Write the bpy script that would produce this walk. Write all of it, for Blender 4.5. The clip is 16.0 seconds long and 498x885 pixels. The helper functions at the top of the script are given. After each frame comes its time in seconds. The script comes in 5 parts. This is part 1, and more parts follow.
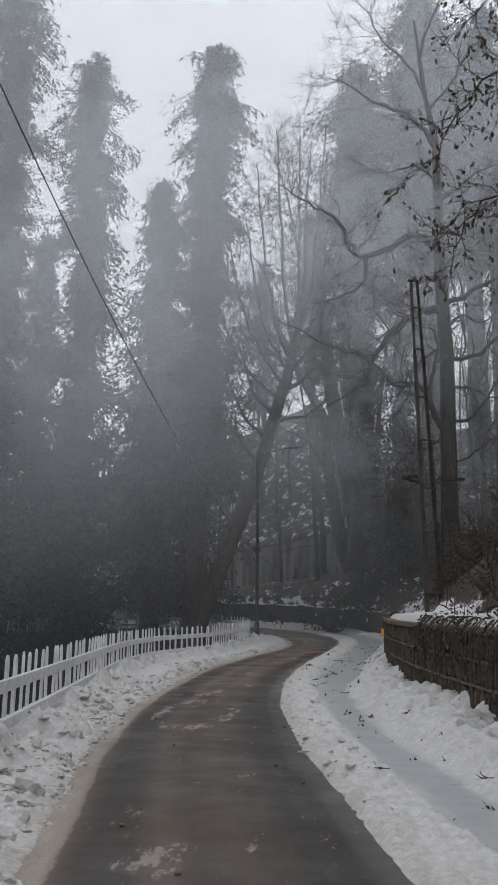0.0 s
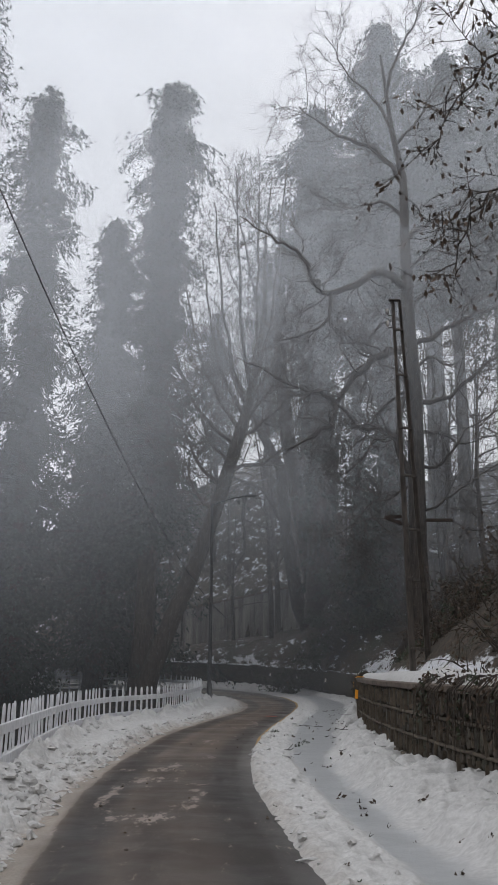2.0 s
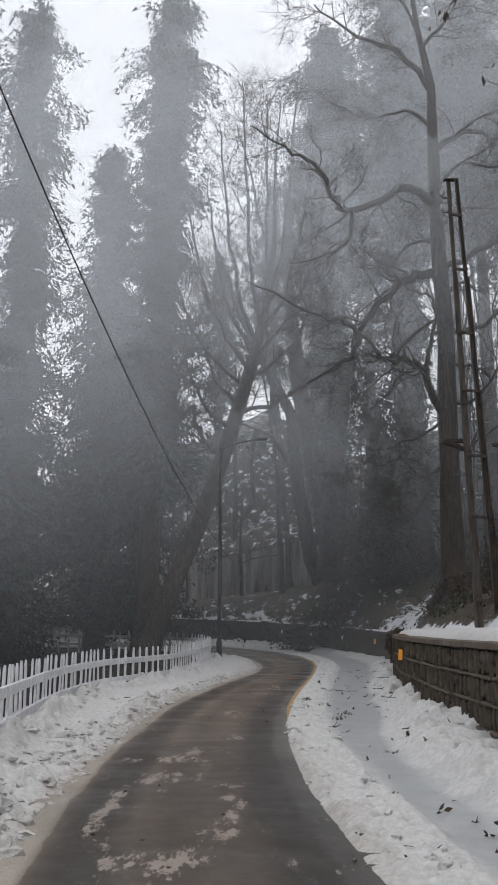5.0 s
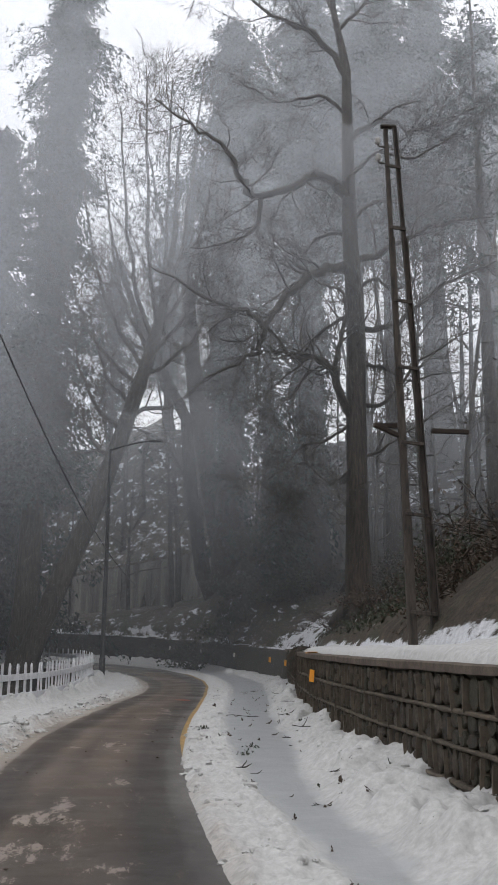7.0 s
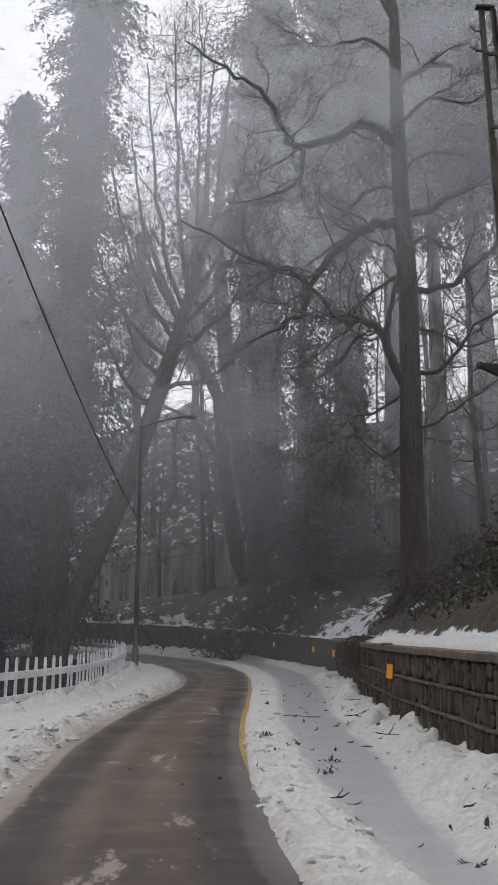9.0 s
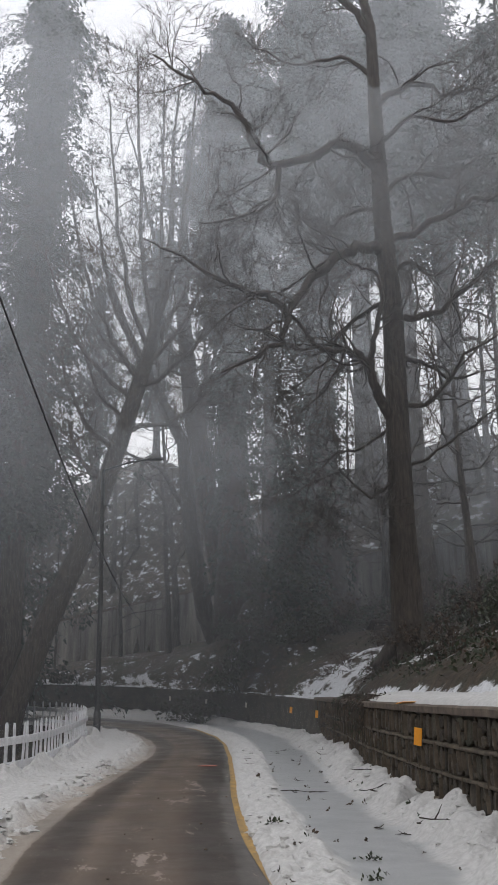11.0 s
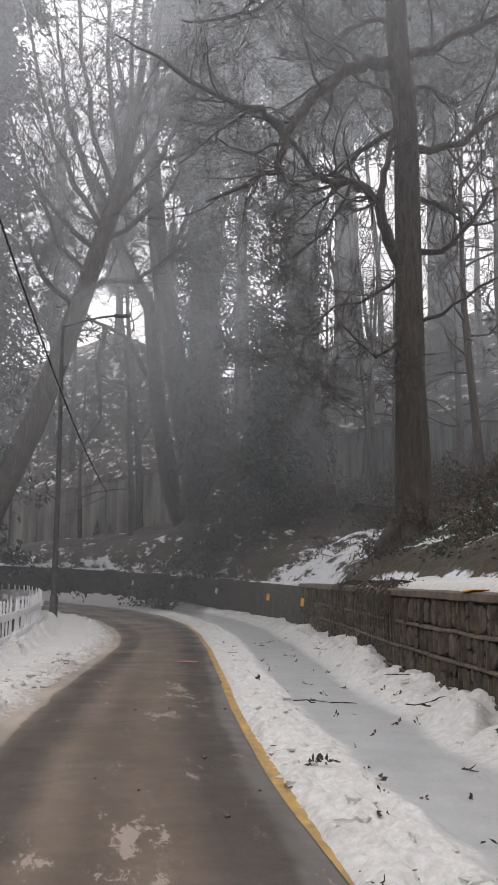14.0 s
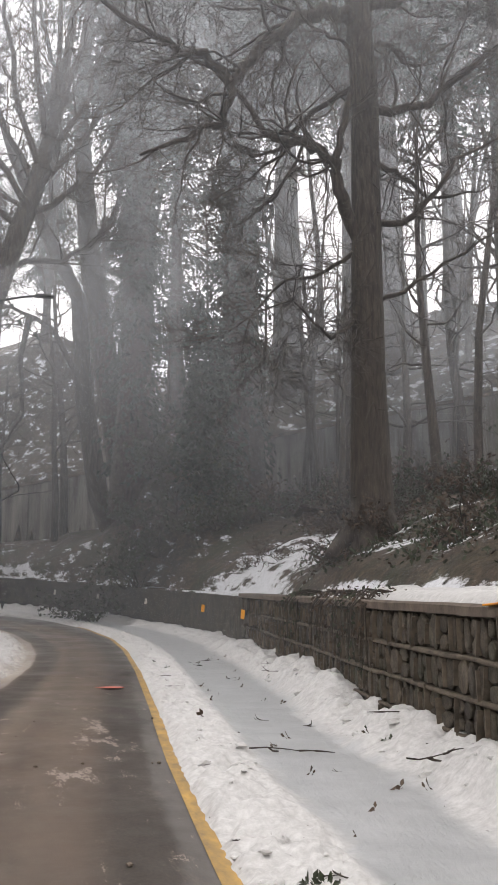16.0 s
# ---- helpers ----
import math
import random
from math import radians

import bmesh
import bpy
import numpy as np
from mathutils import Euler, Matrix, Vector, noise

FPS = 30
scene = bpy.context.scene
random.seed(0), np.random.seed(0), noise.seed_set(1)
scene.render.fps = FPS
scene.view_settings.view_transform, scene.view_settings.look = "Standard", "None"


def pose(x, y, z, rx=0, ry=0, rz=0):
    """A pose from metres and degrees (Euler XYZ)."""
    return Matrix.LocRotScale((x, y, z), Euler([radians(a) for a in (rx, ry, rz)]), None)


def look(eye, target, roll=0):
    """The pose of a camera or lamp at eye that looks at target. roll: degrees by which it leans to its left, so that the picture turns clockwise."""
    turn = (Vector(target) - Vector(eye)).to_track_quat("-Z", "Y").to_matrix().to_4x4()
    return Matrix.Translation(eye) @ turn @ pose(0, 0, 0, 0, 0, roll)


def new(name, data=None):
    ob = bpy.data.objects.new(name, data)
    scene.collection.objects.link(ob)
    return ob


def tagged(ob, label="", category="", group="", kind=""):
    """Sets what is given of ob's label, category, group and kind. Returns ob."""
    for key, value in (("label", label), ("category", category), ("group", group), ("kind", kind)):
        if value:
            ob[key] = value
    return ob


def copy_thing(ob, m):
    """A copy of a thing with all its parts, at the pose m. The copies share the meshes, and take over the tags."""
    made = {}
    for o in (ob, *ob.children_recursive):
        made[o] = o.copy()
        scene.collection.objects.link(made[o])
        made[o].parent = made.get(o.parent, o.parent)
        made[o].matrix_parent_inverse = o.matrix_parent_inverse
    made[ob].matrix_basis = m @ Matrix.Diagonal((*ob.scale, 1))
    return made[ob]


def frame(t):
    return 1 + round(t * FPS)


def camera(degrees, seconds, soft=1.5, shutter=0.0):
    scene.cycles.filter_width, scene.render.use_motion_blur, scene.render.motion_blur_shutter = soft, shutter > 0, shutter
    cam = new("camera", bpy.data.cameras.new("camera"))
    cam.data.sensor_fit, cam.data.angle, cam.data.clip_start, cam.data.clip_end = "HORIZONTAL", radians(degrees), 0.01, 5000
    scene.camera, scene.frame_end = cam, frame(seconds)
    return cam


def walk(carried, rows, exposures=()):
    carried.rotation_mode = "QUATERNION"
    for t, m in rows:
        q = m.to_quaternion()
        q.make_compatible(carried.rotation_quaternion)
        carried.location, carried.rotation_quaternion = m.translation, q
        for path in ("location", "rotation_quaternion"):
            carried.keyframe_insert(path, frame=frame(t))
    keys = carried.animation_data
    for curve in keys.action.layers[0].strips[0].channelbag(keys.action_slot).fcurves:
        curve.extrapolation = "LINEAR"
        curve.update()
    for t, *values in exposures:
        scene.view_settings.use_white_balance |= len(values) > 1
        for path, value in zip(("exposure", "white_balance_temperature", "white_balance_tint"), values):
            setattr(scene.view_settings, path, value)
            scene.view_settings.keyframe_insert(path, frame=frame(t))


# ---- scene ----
cam = camera(26.6, 16.0, soft=1.2)
METRES, EYE, TILT, LEAN, TURN = 24.0, 1.55, 0.0, 0.0, 2.7
ROWS = [
    (0.0, 0.0, 0.0, 0.0, -0.13, 13.43, -0.56),
    (0.5, -0.0062, 0.0317, 0.0025, -0.92, 13.9, -0.63),
    (1.0, -0.0074, 0.0627, 0.0044, -1.4, 15.13, -0.04),
    (1.5, -0.0111, 0.0961, 0.0057, -2.28, 16.38, -0.2),
    (2.0, -0.0126, 0.1272, 0.0077, -3.03, 16.62, -0.55),
    (2.5, -0.0132, 0.1572, 0.011, -3.07, 16.62, -0.67),
    (3.0, -0.0195, 0.1852, 0.0124, -3.31, 15.17, -0.77),
    (5.5, -0.0219, 0.3384, 0.024, -2.94, 14.34, -0.05),
    (6.0, -0.0187, 0.3734, 0.0257, -4.9, 14.38, -0.15),
    (6.5, -0.0191, 0.4033, 0.0274, -7.52, 15.01, -0.86),
    (7.0, -0.0199, 0.4341, 0.0304, -9.08, 15.28, -0.38),
    (7.5, -0.0162, 0.4661, 0.0342, -8.6, 14.98, 0.0),
    (8.0, -0.0197, 0.4983, 0.0366, -7.68, 14.5, -0.31),
    (10.5, -0.0291, 0.6503, 0.0483, -7.87, 16.69, 0.15),
    (11.0, -0.031, 0.6807, 0.0501, -9.79, 17.77, 0.8),
    (11.5, -0.0341, 0.707, 0.0533, -11.27, 17.72, 1.08),
    (12.0, -0.0382, 0.7376, 0.0563, -12.63, 16.25, 1.54),
    (12.5, -0.0351, 0.769, 0.0568, -11.86, 13.92, 1.91),
    (13.0, -0.0358, 0.8021, 0.0571, -11.81, 12.6, 0.97),
    (13.5, -0.0316, 0.8321, 0.0581, -12.08, 12.21, 0.7),
    (14.0, -0.0252, 0.8634, 0.0616, -12.29, 11.81, 0.0),
    (14.5, -0.0219, 0.8953, 0.0651, -13.52, 12.25, -0.27),
    (15.0, -0.0134, 0.9277, 0.0667, -14.43, 12.22, 0.37),
    (15.5, -0.0086, 0.9626, 0.0684, -15.43, 11.93, 0.22),
    (16.0, -0.0031, 0.9905, 0.0709, -16.12, 12.34, 0.14),
]
walk(cam, [(t, pose(0, 0, EYE, TILT, LEAN, TURN) @ pose(METRES * x, METRES * y, METRES * z, 90 + pitch, roll, yaw)) for t, x, y, z, yaw, pitch, roll in ROWS],
     [(0.0, -1.0, 6300, 11), (3.0, -0.95, 6400, 12), (5.5, -0.68, 6400, 11), (8.0, -0.66, 6450, 12), (11.0, -0.70, 6500, 12), (12.5, -0.40, 6650, 13), (14.5, -0.14, 6750, 14), (16.0, 0.1, 6850, 14)])

# ---- light ----
world = bpy.data.worlds.new("overcast_sky")
scene.world = world
world.use_nodes = True
wn, wl = world.node_tree.nodes, world.node_tree.links
wbg = wn["Background"]
wsky = wn.new("ShaderNodeTexSky")
wsky.sky_type = "NISHITA"
wsky.sun_disc = False
wsky.sun_elevation, wsky.sun_rotation = radians(48), radians(15)
wsky.dust_density, wsky.air_density = 6.0, 1.0
wmix = wn.new("ShaderNodeMix")
wmix.data_type = "RGBA"
wmix.inputs[0].default_value = 0.9
wmix.inputs[7].default_value = (20.0, 20.4, 20.9, 1)
wl.new(wsky.outputs[0], wmix.inputs[6])
wl.new(wmix.outputs[2], wbg.inputs[0])
wbg.inputs[1].default_value = 0.1
sun = new("sun", bpy.data.lights.new("sun", "SUN"))
sun.data.energy, sun.data.angle, sun.data.color = 0.5, radians(80), (1.0, 0.97, 0.93)
sun.matrix_world = look((10, 60, 60), (0, 0, 0))

# ---- plan of the place ----
ROAD_L = ([-30, 0, 6.3, 7.5, 11.7, 16.4, 21.7, 28.9, 35, 39, 44, 48, 52, 57, 61, 64.5, 68, 70],
          [0.6, -0.7, -1.49, -1.64, -2.16, -2.5, -2.58, -2.38, -1.75, -1.2, -0.5, -0.3, -0.35, -0.8, -2.2, -5, -12, -30])
ROAD_R = ([-30, 0, 6.5, 9.2, 12.9, 18, 22, 25.5, 29.5, 33, 36, 42.7, 49, 54, 59, 63.5, 67.5, 70, 72, 74],
          [3.4, 1.6, 0.6, 0.34, -0.05, -0.36, -0.38, -0.28, 0.0, 0.3, 0.62, 1.28, 1.8, 2.0, 1.7, 0.6, -2, -6, -13, -30])
WALL = ([-30, 0, 8, 12, 16, 20, 24.5, 30, 35, 40, 45, 49, 53, 56.5, 60, 64, 68.5, 71.5, 73.5, 75, 76],
        [5.0, 3.4, 2.75, 2.5, 2.25, 2.12, 2.15, 2.45, 2.95, 3.65, 4.25, 4.75, 5.05, 5.0, 4.4, 3.0, 0.8, -2, -6, -14, -30])
FENCE = ([-30, 0, 10, 13, 16.5, 21.5, 26.5, 29.5, 32.9, 34.3, 37, 41, 47, 53, 57.4, 61, 64, 66, 67],
         [-1.2, -2.4, -3.2, -3.45, -3.7, -4.1, -4.45, -4.5, -4.3, -3.95, -3.2, -2.8, -2.5, -2.4, -2.6, -3.6, -6.5, -13, -30])


def smooth_table(table):
    """The plan's line as a fine, rounded table."""
    ys = np.arange(-30, 77, 0.25)
    xs = np.interp(ys, *table)
    k = np.hanning(13)
    k /= k.sum()
    pad = np.concatenate([np.full(6, xs[0]), xs, np.full(6, xs[-1])])
    return ys, np.convolve(pad, k, "valid")


ROAD_L, ROAD_R, WALL, FENCE = (smooth_table(a) for a in (ROAD_L, ROAD_R, WALL, FENCE))
road_l = lambda y: np.interp(y, *ROAD_L)
road_r = lambda y: np.interp(y, *ROAD_R)
wall_x = lambda y: np.interp(y, *WALL)
fence_x = lambda y: np.interp(y, *FENCE)
WALL_H = 1.38


def road_z(y):
    y = np.asarray(y, float)
    return 0.0745 * y + 5e-5 * y * y + 0.0012 * np.clip(y - 50, 0, 40) ** 2


def wall_gap(x, y):
    """Distance from the roadside wall's line."""
    py = np.arange(-10, 76.01, 0.08)
    px = np.interp(py, *WALL)
    out = np.empty(np.shape(x))
    flat_x, flat_y, flat = np.ravel(x), np.ravel(y), out.ravel()
    for i in range(0, flat_x.size, 4000):
        flat[i:i + 4000] = np.hypot(flat_x[i:i + 4000, None] - px, flat_y[i:i + 4000, None] - py).min(1)
    return flat.reshape(np.shape(x))


def upper_gap(x, y):
    """Signed distance beyond the upper wall's line."""
    return ((np.asarray(x) + 5.5) * 24.0 + (np.asarray(y) - 88.0) * 23.5) / 33.6


UPPER_H = 2.9


def upper_base(x):
    """The foot of the upper wall, which climbs to the right."""
    return 10.0 + (np.clip(x, -40, 40) + 5.5) * 0.07


def fbm(x, y, scale, seed=0.0, octaves=4):
    """Soft noise on arrays, from summed value lattices."""
    x, y = np.asarray(x, float) / scale, np.asarray(y, float) / scale
    total, amp = np.zeros(np.broadcast(x, y).shape), 0.5
    for o in range(octaves):
        xi, yi = np.floor(x), np.floor(y)
        fx, fy = x - xi, y - yi
        fx, fy = fx * fx * (3 - 2 * fx), fy * fy * (3 - 2 * fy)

        def h(a, b):
            v = np.sin(a * 127.1 + b * 311.7 + seed * 74.7 + o * 19.3) * 43758.5453
            return v - np.floor(v)
        total = total + amp * (h(xi, yi) * (1 - fx) * (1 - fy) + h(xi + 1, yi) * fx * (1 - fy)
                               + h(xi, yi + 1) * (1 - fx) * fy + h(xi + 1, yi + 1) * fx * fy)
        x, y, amp = x * 2.03 + 5.1, y * 2.03 + 1.7, amp * 0.5
    return total - 0.47


def step(a, b, v):
    v = np.clip((np.asarray(v, float) - a) / (b - a), 0, 1)
    return v * v * (3 - 2 * v)


def terrain_z(x, y):
    x, y = np.asarray(x, float), np.asarray(y, float)
    yc = np.clip(y, -30, 76)
    base = road_z(np.clip(y, -60, 76))
    # valley side
    d_f = np.clip(fence_x(yc) - x, 0, None)
    left = base - 0.16 - np.clip(d_f - 0.3, 0, None) * 0.5 * np.exp(-d_f / 60) + fbm(x, y, 4, 1) * np.clip(d_f, 0, 1) * 0.8
    left = np.where(y > 60, np.maximum(left, base - 0.16 - np.clip(d_f - 0.3, 0, 8) * 0.3), left)
    # hill side
    d_w, u = wall_gap(x, yc) + np.clip(y - 76, 0, None), upper_gap(x, y)
    cap = base + WALL_H - 0.06
    dl = np.clip(d_w - 0.9, 0, None)
    f = dl / (dl + np.clip(-u, 0.05, None))
    bank = cap + np.clip(upper_base(x) - cap, 0, None) * np.power(f, 0.57)
    bank = bank + 0.42 * np.clip(dl, 0, 9) * (1 - step(22, 33, y)) + fbm(x, y, 2.6, 2, 2) * np.clip(dl, 0, 1.5) * 0.5
    hill = upper_base(x) + UPPER_H - 0.1 + np.where(u < 11, 0.8 * u, 8.8 - 0.25 * (u - 11)) + np.clip(u - 6, 0, 34) * 0.75 * (1 - step(2, 9, x)) + fbm(x, y, 6, 3, 2) * np.clip(u, 0, 3) * 0.7
    hill = np.maximum(hill, 4.0)
    # dark knoll at the foot of the big firs
    bank = bank + 2.9 * np.exp(-((x - 5.3) / 2.7) ** 2 - ((y - 66.3) / 3.6) ** 2) * step(0.9, 3.0, d_w)
    right = np.where(u > 0.1, hill, bank)
    side = x - wall_x(yc)
    return np.where((side > 0.12) | (y > 76), right, left)


# ---- materials ----
def material(name, rough=0.8, metal=0.0):
    m = bpy.data.materials.new(name)
    m.use_nodes = True
    b = m.node_tree.nodes["Principled BSDF"]
    b.inputs["Roughness"].default_value, b.inputs["Metallic"].default_value = rough, metal
    return m, m.node_tree.nodes, m.node_tree.links, b


def noise_node(n, l, scale, detail=5, rough=0.6, stretch=None):
    geo = n.new("ShaderNodeNewGeometry")
    tex = n.new("ShaderNodeTexNoise")
    tex.inputs["Scale"].default_value, tex.inputs["Detail"].default_value, tex.inputs["Roughness"].default_value = scale, detail, rough
    src = geo.outputs["Position"]
    if stretch:
        mp = n.new("ShaderNodeMapping")
        mp.inputs["Scale"].default_value = stretch
        l.new(src, mp.inputs["Vector"])
        src = mp.outputs[0]
    l.new(src, tex.inputs["Vector"])
    return tex.outputs["Fac"]


def ramp(n, l, fac, stops):
    r = n.new("ShaderNodeValToRGB")
    while len(r.color_ramp.elements) < len(stops):
        r.color_ramp.elements.new(0.5)
    for e, (p, c) in zip(r.color_ramp.elements, stops):
        e.position, e.color = p, (*c, 1) if len(c) == 3 else c
    l.new(fac, r.inputs[0])
    return r.outputs["Color"]


def grey(v):
    return (v, v, v)


def mix_col(n, l, fac, a, b):
    mx = n.new("ShaderNodeMix")
    mx.data_type = "RGBA"
    for sock, v in ((mx.inputs[0], fac), (mx.inputs[6], a), (mx.inputs[7], b)):
        if isinstance(v, (tuple, float, int)):
            sock.default_value = (*v, 1) if isinstance(v, tuple) else v
        else:
            l.new(v, sock)
    return mx.outputs[2]


def bump(n, l, b, height, strength=0.4, dist=0.02):
    bp = n.new("ShaderNodeBump")
    bp.inputs["Strength"].default_value, bp.inputs["Distance"].default_value = strength, dist
    l.new(height, bp.inputs["Height"])
    l.new(bp.outputs[0], b.inputs["Normal"])


def attr(n, name):
    a = n.new("ShaderNodeAttribute")
    a.attribute_name = name
    return a.outputs["Fac"]


def plain_mat(name, c1, c2, rough=0.8, scale=8.0, bump_scale=60.0, bump_dist=0.01, stretch=None, metal=0.0, random_tint=0.0):
    m, n, l, b = material(name, rough, metal)
    col = ramp(n, l, noise_node(n, l, scale, 6, 0.65, stretch), [(0.3, c1), (0.7, c2)])
    if random_tint:
        info = n.new("ShaderNodeObjectInfo")
        hs = n.new("ShaderNodeHueSaturation")
        mr = n.new("ShaderNodeMapRange")
        mr.inputs[3].default_value, mr.inputs[4].default_value = 1 - random_tint, 1 + random_tint
        l.new(info.outputs["Random"], mr.inputs[0])
        l.new(mr.outputs[0], hs.inputs["Value"])
        l.new(col, hs.inputs["Color"])
        col = hs.outputs[0]
    l.new(col, b.inputs["Base Color"])
    bump(n, l, b, noise_node(n, l, bump_scale, 4, 0.6, stretch), 0.5, bump_dist)
    return m


def make_snow():
    m, n, l, b = material("old_snow", 0.55)
    big = noise_node(n, l, 1.3, 6, 0.7)
    fine = noise_node(n, l, 14, 6, 0.7)
    clean = ramp(n, l, fine, [(0.3, (0.42, 0.41, 0.395)), (0.65, (0.63, 0.617, 0.60))])
    dirty = ramp(n, l, fine, [(0.3, (0.25, 0.21, 0.175)), (0.7, (0.52, 0.47, 0.42))])
    add = n.new("ShaderNodeMath")
    add.operation = "ADD"
    sc = n.new("ShaderNodeMath")
    sc.operation = "MULTIPLY_ADD"
    sc.inputs[1].default_value, sc.inputs[2].default_value = 1.6, -0.8
    l.new(big, sc.inputs[0])
    l.new(sc.outputs[0], add.inputs[0])
    l.new(attr(n, "dirt"), add.inputs[1])
    fac = ramp(n, l, add.outputs[0], [(0.12, grey(0)), (0.9, grey(1))])
    col = mix_col(n, l, fac, clean, dirty)
    specks = ramp(n, l, noise_node(n, l, 30, 3, 0.5, (1.0, 0.4, 1.0)), [(0.73, grey(0)), (0.77, grey(1))])
    col = mix_col(n, l, specks, col, (0.1, 0.075, 0.05))
    ice = ramp(n, l, noise_node(n, l, 2.5, 5, 0.6), [(0.3, (0.35, 0.36, 0.362)), (0.7, (0.46, 0.468, 0.47))])
    col = mix_col(n, l, attr(n, "ice"), col, ice)
    l.new(col, b.inputs["Base Color"])
    mr = n.new("ShaderNodeMapRange")
    mr.inputs[3].default_value, mr.inputs[4].default_value = 0.7, 0.32
    l.new(attr(n, "ice"), mr.inputs[0])
    l.new(mr.outputs[0], b.inputs["Roughness"])
    b.inputs["Subsurface Weight"].default_value = 0.0
    bump(n, l, b, noise_node(n, l, 11, 6, 0.7, (1.0, 0.5, 1.0)), 0.5, 0.04)
    return m


def make_asphalt():
    m, n, l, b = material("wet_asphalt", 0.45)
    fine = noise_node(n, l, 60, 4, 0.7, (1.0, 0.4, 1.0))
    wob = n.new("ShaderNodeMath")
    wob.operation = "MULTIPLY_ADD"
    wob.inputs[1].default_value = 0.09
    l.new(noise_node(n, l, 2.2, 8, 0.72, (1.0, 0.3, 1.0)), wob.inputs[0])
    l.new(attr(n, "across"), wob.inputs[2])
    # dirt rim, two wet wheel tracks, dry crown, grey margin
    base = ramp(n, l, wob.outputs[0], [(0.16, (0.36, 0.31, 0.26)), (0.176, (0.27, 0.225, 0.185)), (0.182, (0.11, 0.082, 0.060)), (0.24, (0.046, 0.034, 0.026)), (0.33, (0.05, 0.036, 0.027)),
                                       (0.40, (0.15, 0.11, 0.08)), (0.50, (0.09, 0.063, 0.044)), (0.60, (0.125, 0.09, 0.064)), (0.70, (0.095, 0.067, 0.048)), (0.77, (0.038, 0.029, 0.023)),
                                       (0.87, (0.042, 0.034, 0.028)), (0.895, (0.10, 0.092, 0.085)), (1.0, (0.16, 0.148, 0.135))])
    blotch = ramp(n, l, noise_node(n, l, 1.1, 8, 0.72, (1.0, 0.3, 1.0)), [(0.32, grey(0.62)), (0.68, grey(1.3))])
    mul = n.new("ShaderNodeMix")
    mul.data_type, mul.blend_type = "RGBA", "MULTIPLY"
    mul.inputs[0].default_value = 1.0
    l.new(base, mul.inputs[6])
    l.new(blotch, mul.inputs[7])
    base = mix_col(n, l, ramp(n, l, fine, [(0.35, grey(0)), (0.75, grey(0.45))]), mul.outputs[2], (0.10, 0.074, 0.055))
    # base colour multiplied darker over the near stretch of road
    near_dark = ramp(n, l, attr(n, "near_dark"), [(0.0, grey(1.0)), (1.0, grey(0.58))])
    darken = n.new("ShaderNodeMix")
    darken.data_type, darken.blend_type = "RGBA", "MULTIPLY"
    darken.inputs[0].default_value = 1.0
    l.new(base, darken.inputs[6])
    l.new(near_dark, darken.inputs[7])
    base = darken.outputs[2]
    # pale dried salt in broken streaks along the crown
    salt = ramp(n, l, noise_node(n, l, 4.5, 9, 0.8, (1.0, 0.2, 1.0)), [(0.575, grey(0)), (0.68, grey(0.35))])
    base = mix_col(n, l, salt, base, (0.24, 0.19, 0.155))
    slush = noise_node(n, l, 3.2, 9, 0.8, (1.3, 0.35, 1.0))
    bias = n.new("ShaderNodeMath")
    bias.operation = "MULTIPLY_ADD"
    bias.inputs[1].default_value = 0.11
    l.new(attr(n, "slush"), bias.inputs[0])
    l.new(slush, bias.inputs[2])
    mask = ramp(n, l, bias.outputs[0], [(0.585, grey(0)), (0.615, grey(0.8))])
    base = mix_col(n, l, mask, base, (0.32, 0.26, 0.22))
    l.new(base, b.inputs["Base Color"])
    l.new(ramp(n, l, noise_node(n, l, 0.8, 5), [(0.35, grey(0.48)), (0.65, grey(0.78))]), b.inputs["Roughness"])
    bump(n, l, b, fine, 0.35, 0.006)
    return m


def make_ground():
    m, n, l, b = material("leaf_litter_and_snow", 0.9)
    soil = ramp(n, l, noise_node(n, l, 3.5, 8, 0.75), [(0.28, (0.018, 0.014, 0.010)), (0.5, (0.06, 0.044, 0.03)), (0.7, (0.13, 0.09, 0.055))])
    moss = ramp(n, l, noise_node(n, l, 0.5, 5), [(0.48, grey(0)), (0.66, grey(0.55))])
    soil = mix_col(n, l, moss, soil, (0.03, 0.042, 0.016))
    twig = ramp(n, l, noise_node(n, l, 12, 6, 0.8, (1.0, 0.35, 1.0)), [(0.5, grey(0)), (0.6, grey(0.7))])
    soil = mix_col(n, l, twig, soil, (0.012, 0.010, 0.008))
    # snow lies in patches
    cover = n.new("ShaderNodeMath")
    cover.operation = "ADD"
    l.new(noise_node(n, l, 1.5, 9, 0.74, (1.0, 0.32, 1.0)), cover.inputs[0])
    l.new(attr(n, "cover"), cover.inputs[1])
    fac = ramp(n, l, cover.outputs[0], [(0.60, grey(0)), (0.66, grey(1))])
    snow = ramp(n, l, noise_node(n, l, 9, 5), [(0.3, (0.6, 0.6, 0.62)), (0.7, (0.84, 0.85, 0.87))])
    l.new(mix_col(n, l, fac, soil, snow), b.inputs["Base Color"])
    bump(n, l, b, noise_node(n, l, 6, 8, 0.75, (1.0, 0.4, 1.0)), 0.8, 0.10)
    return m


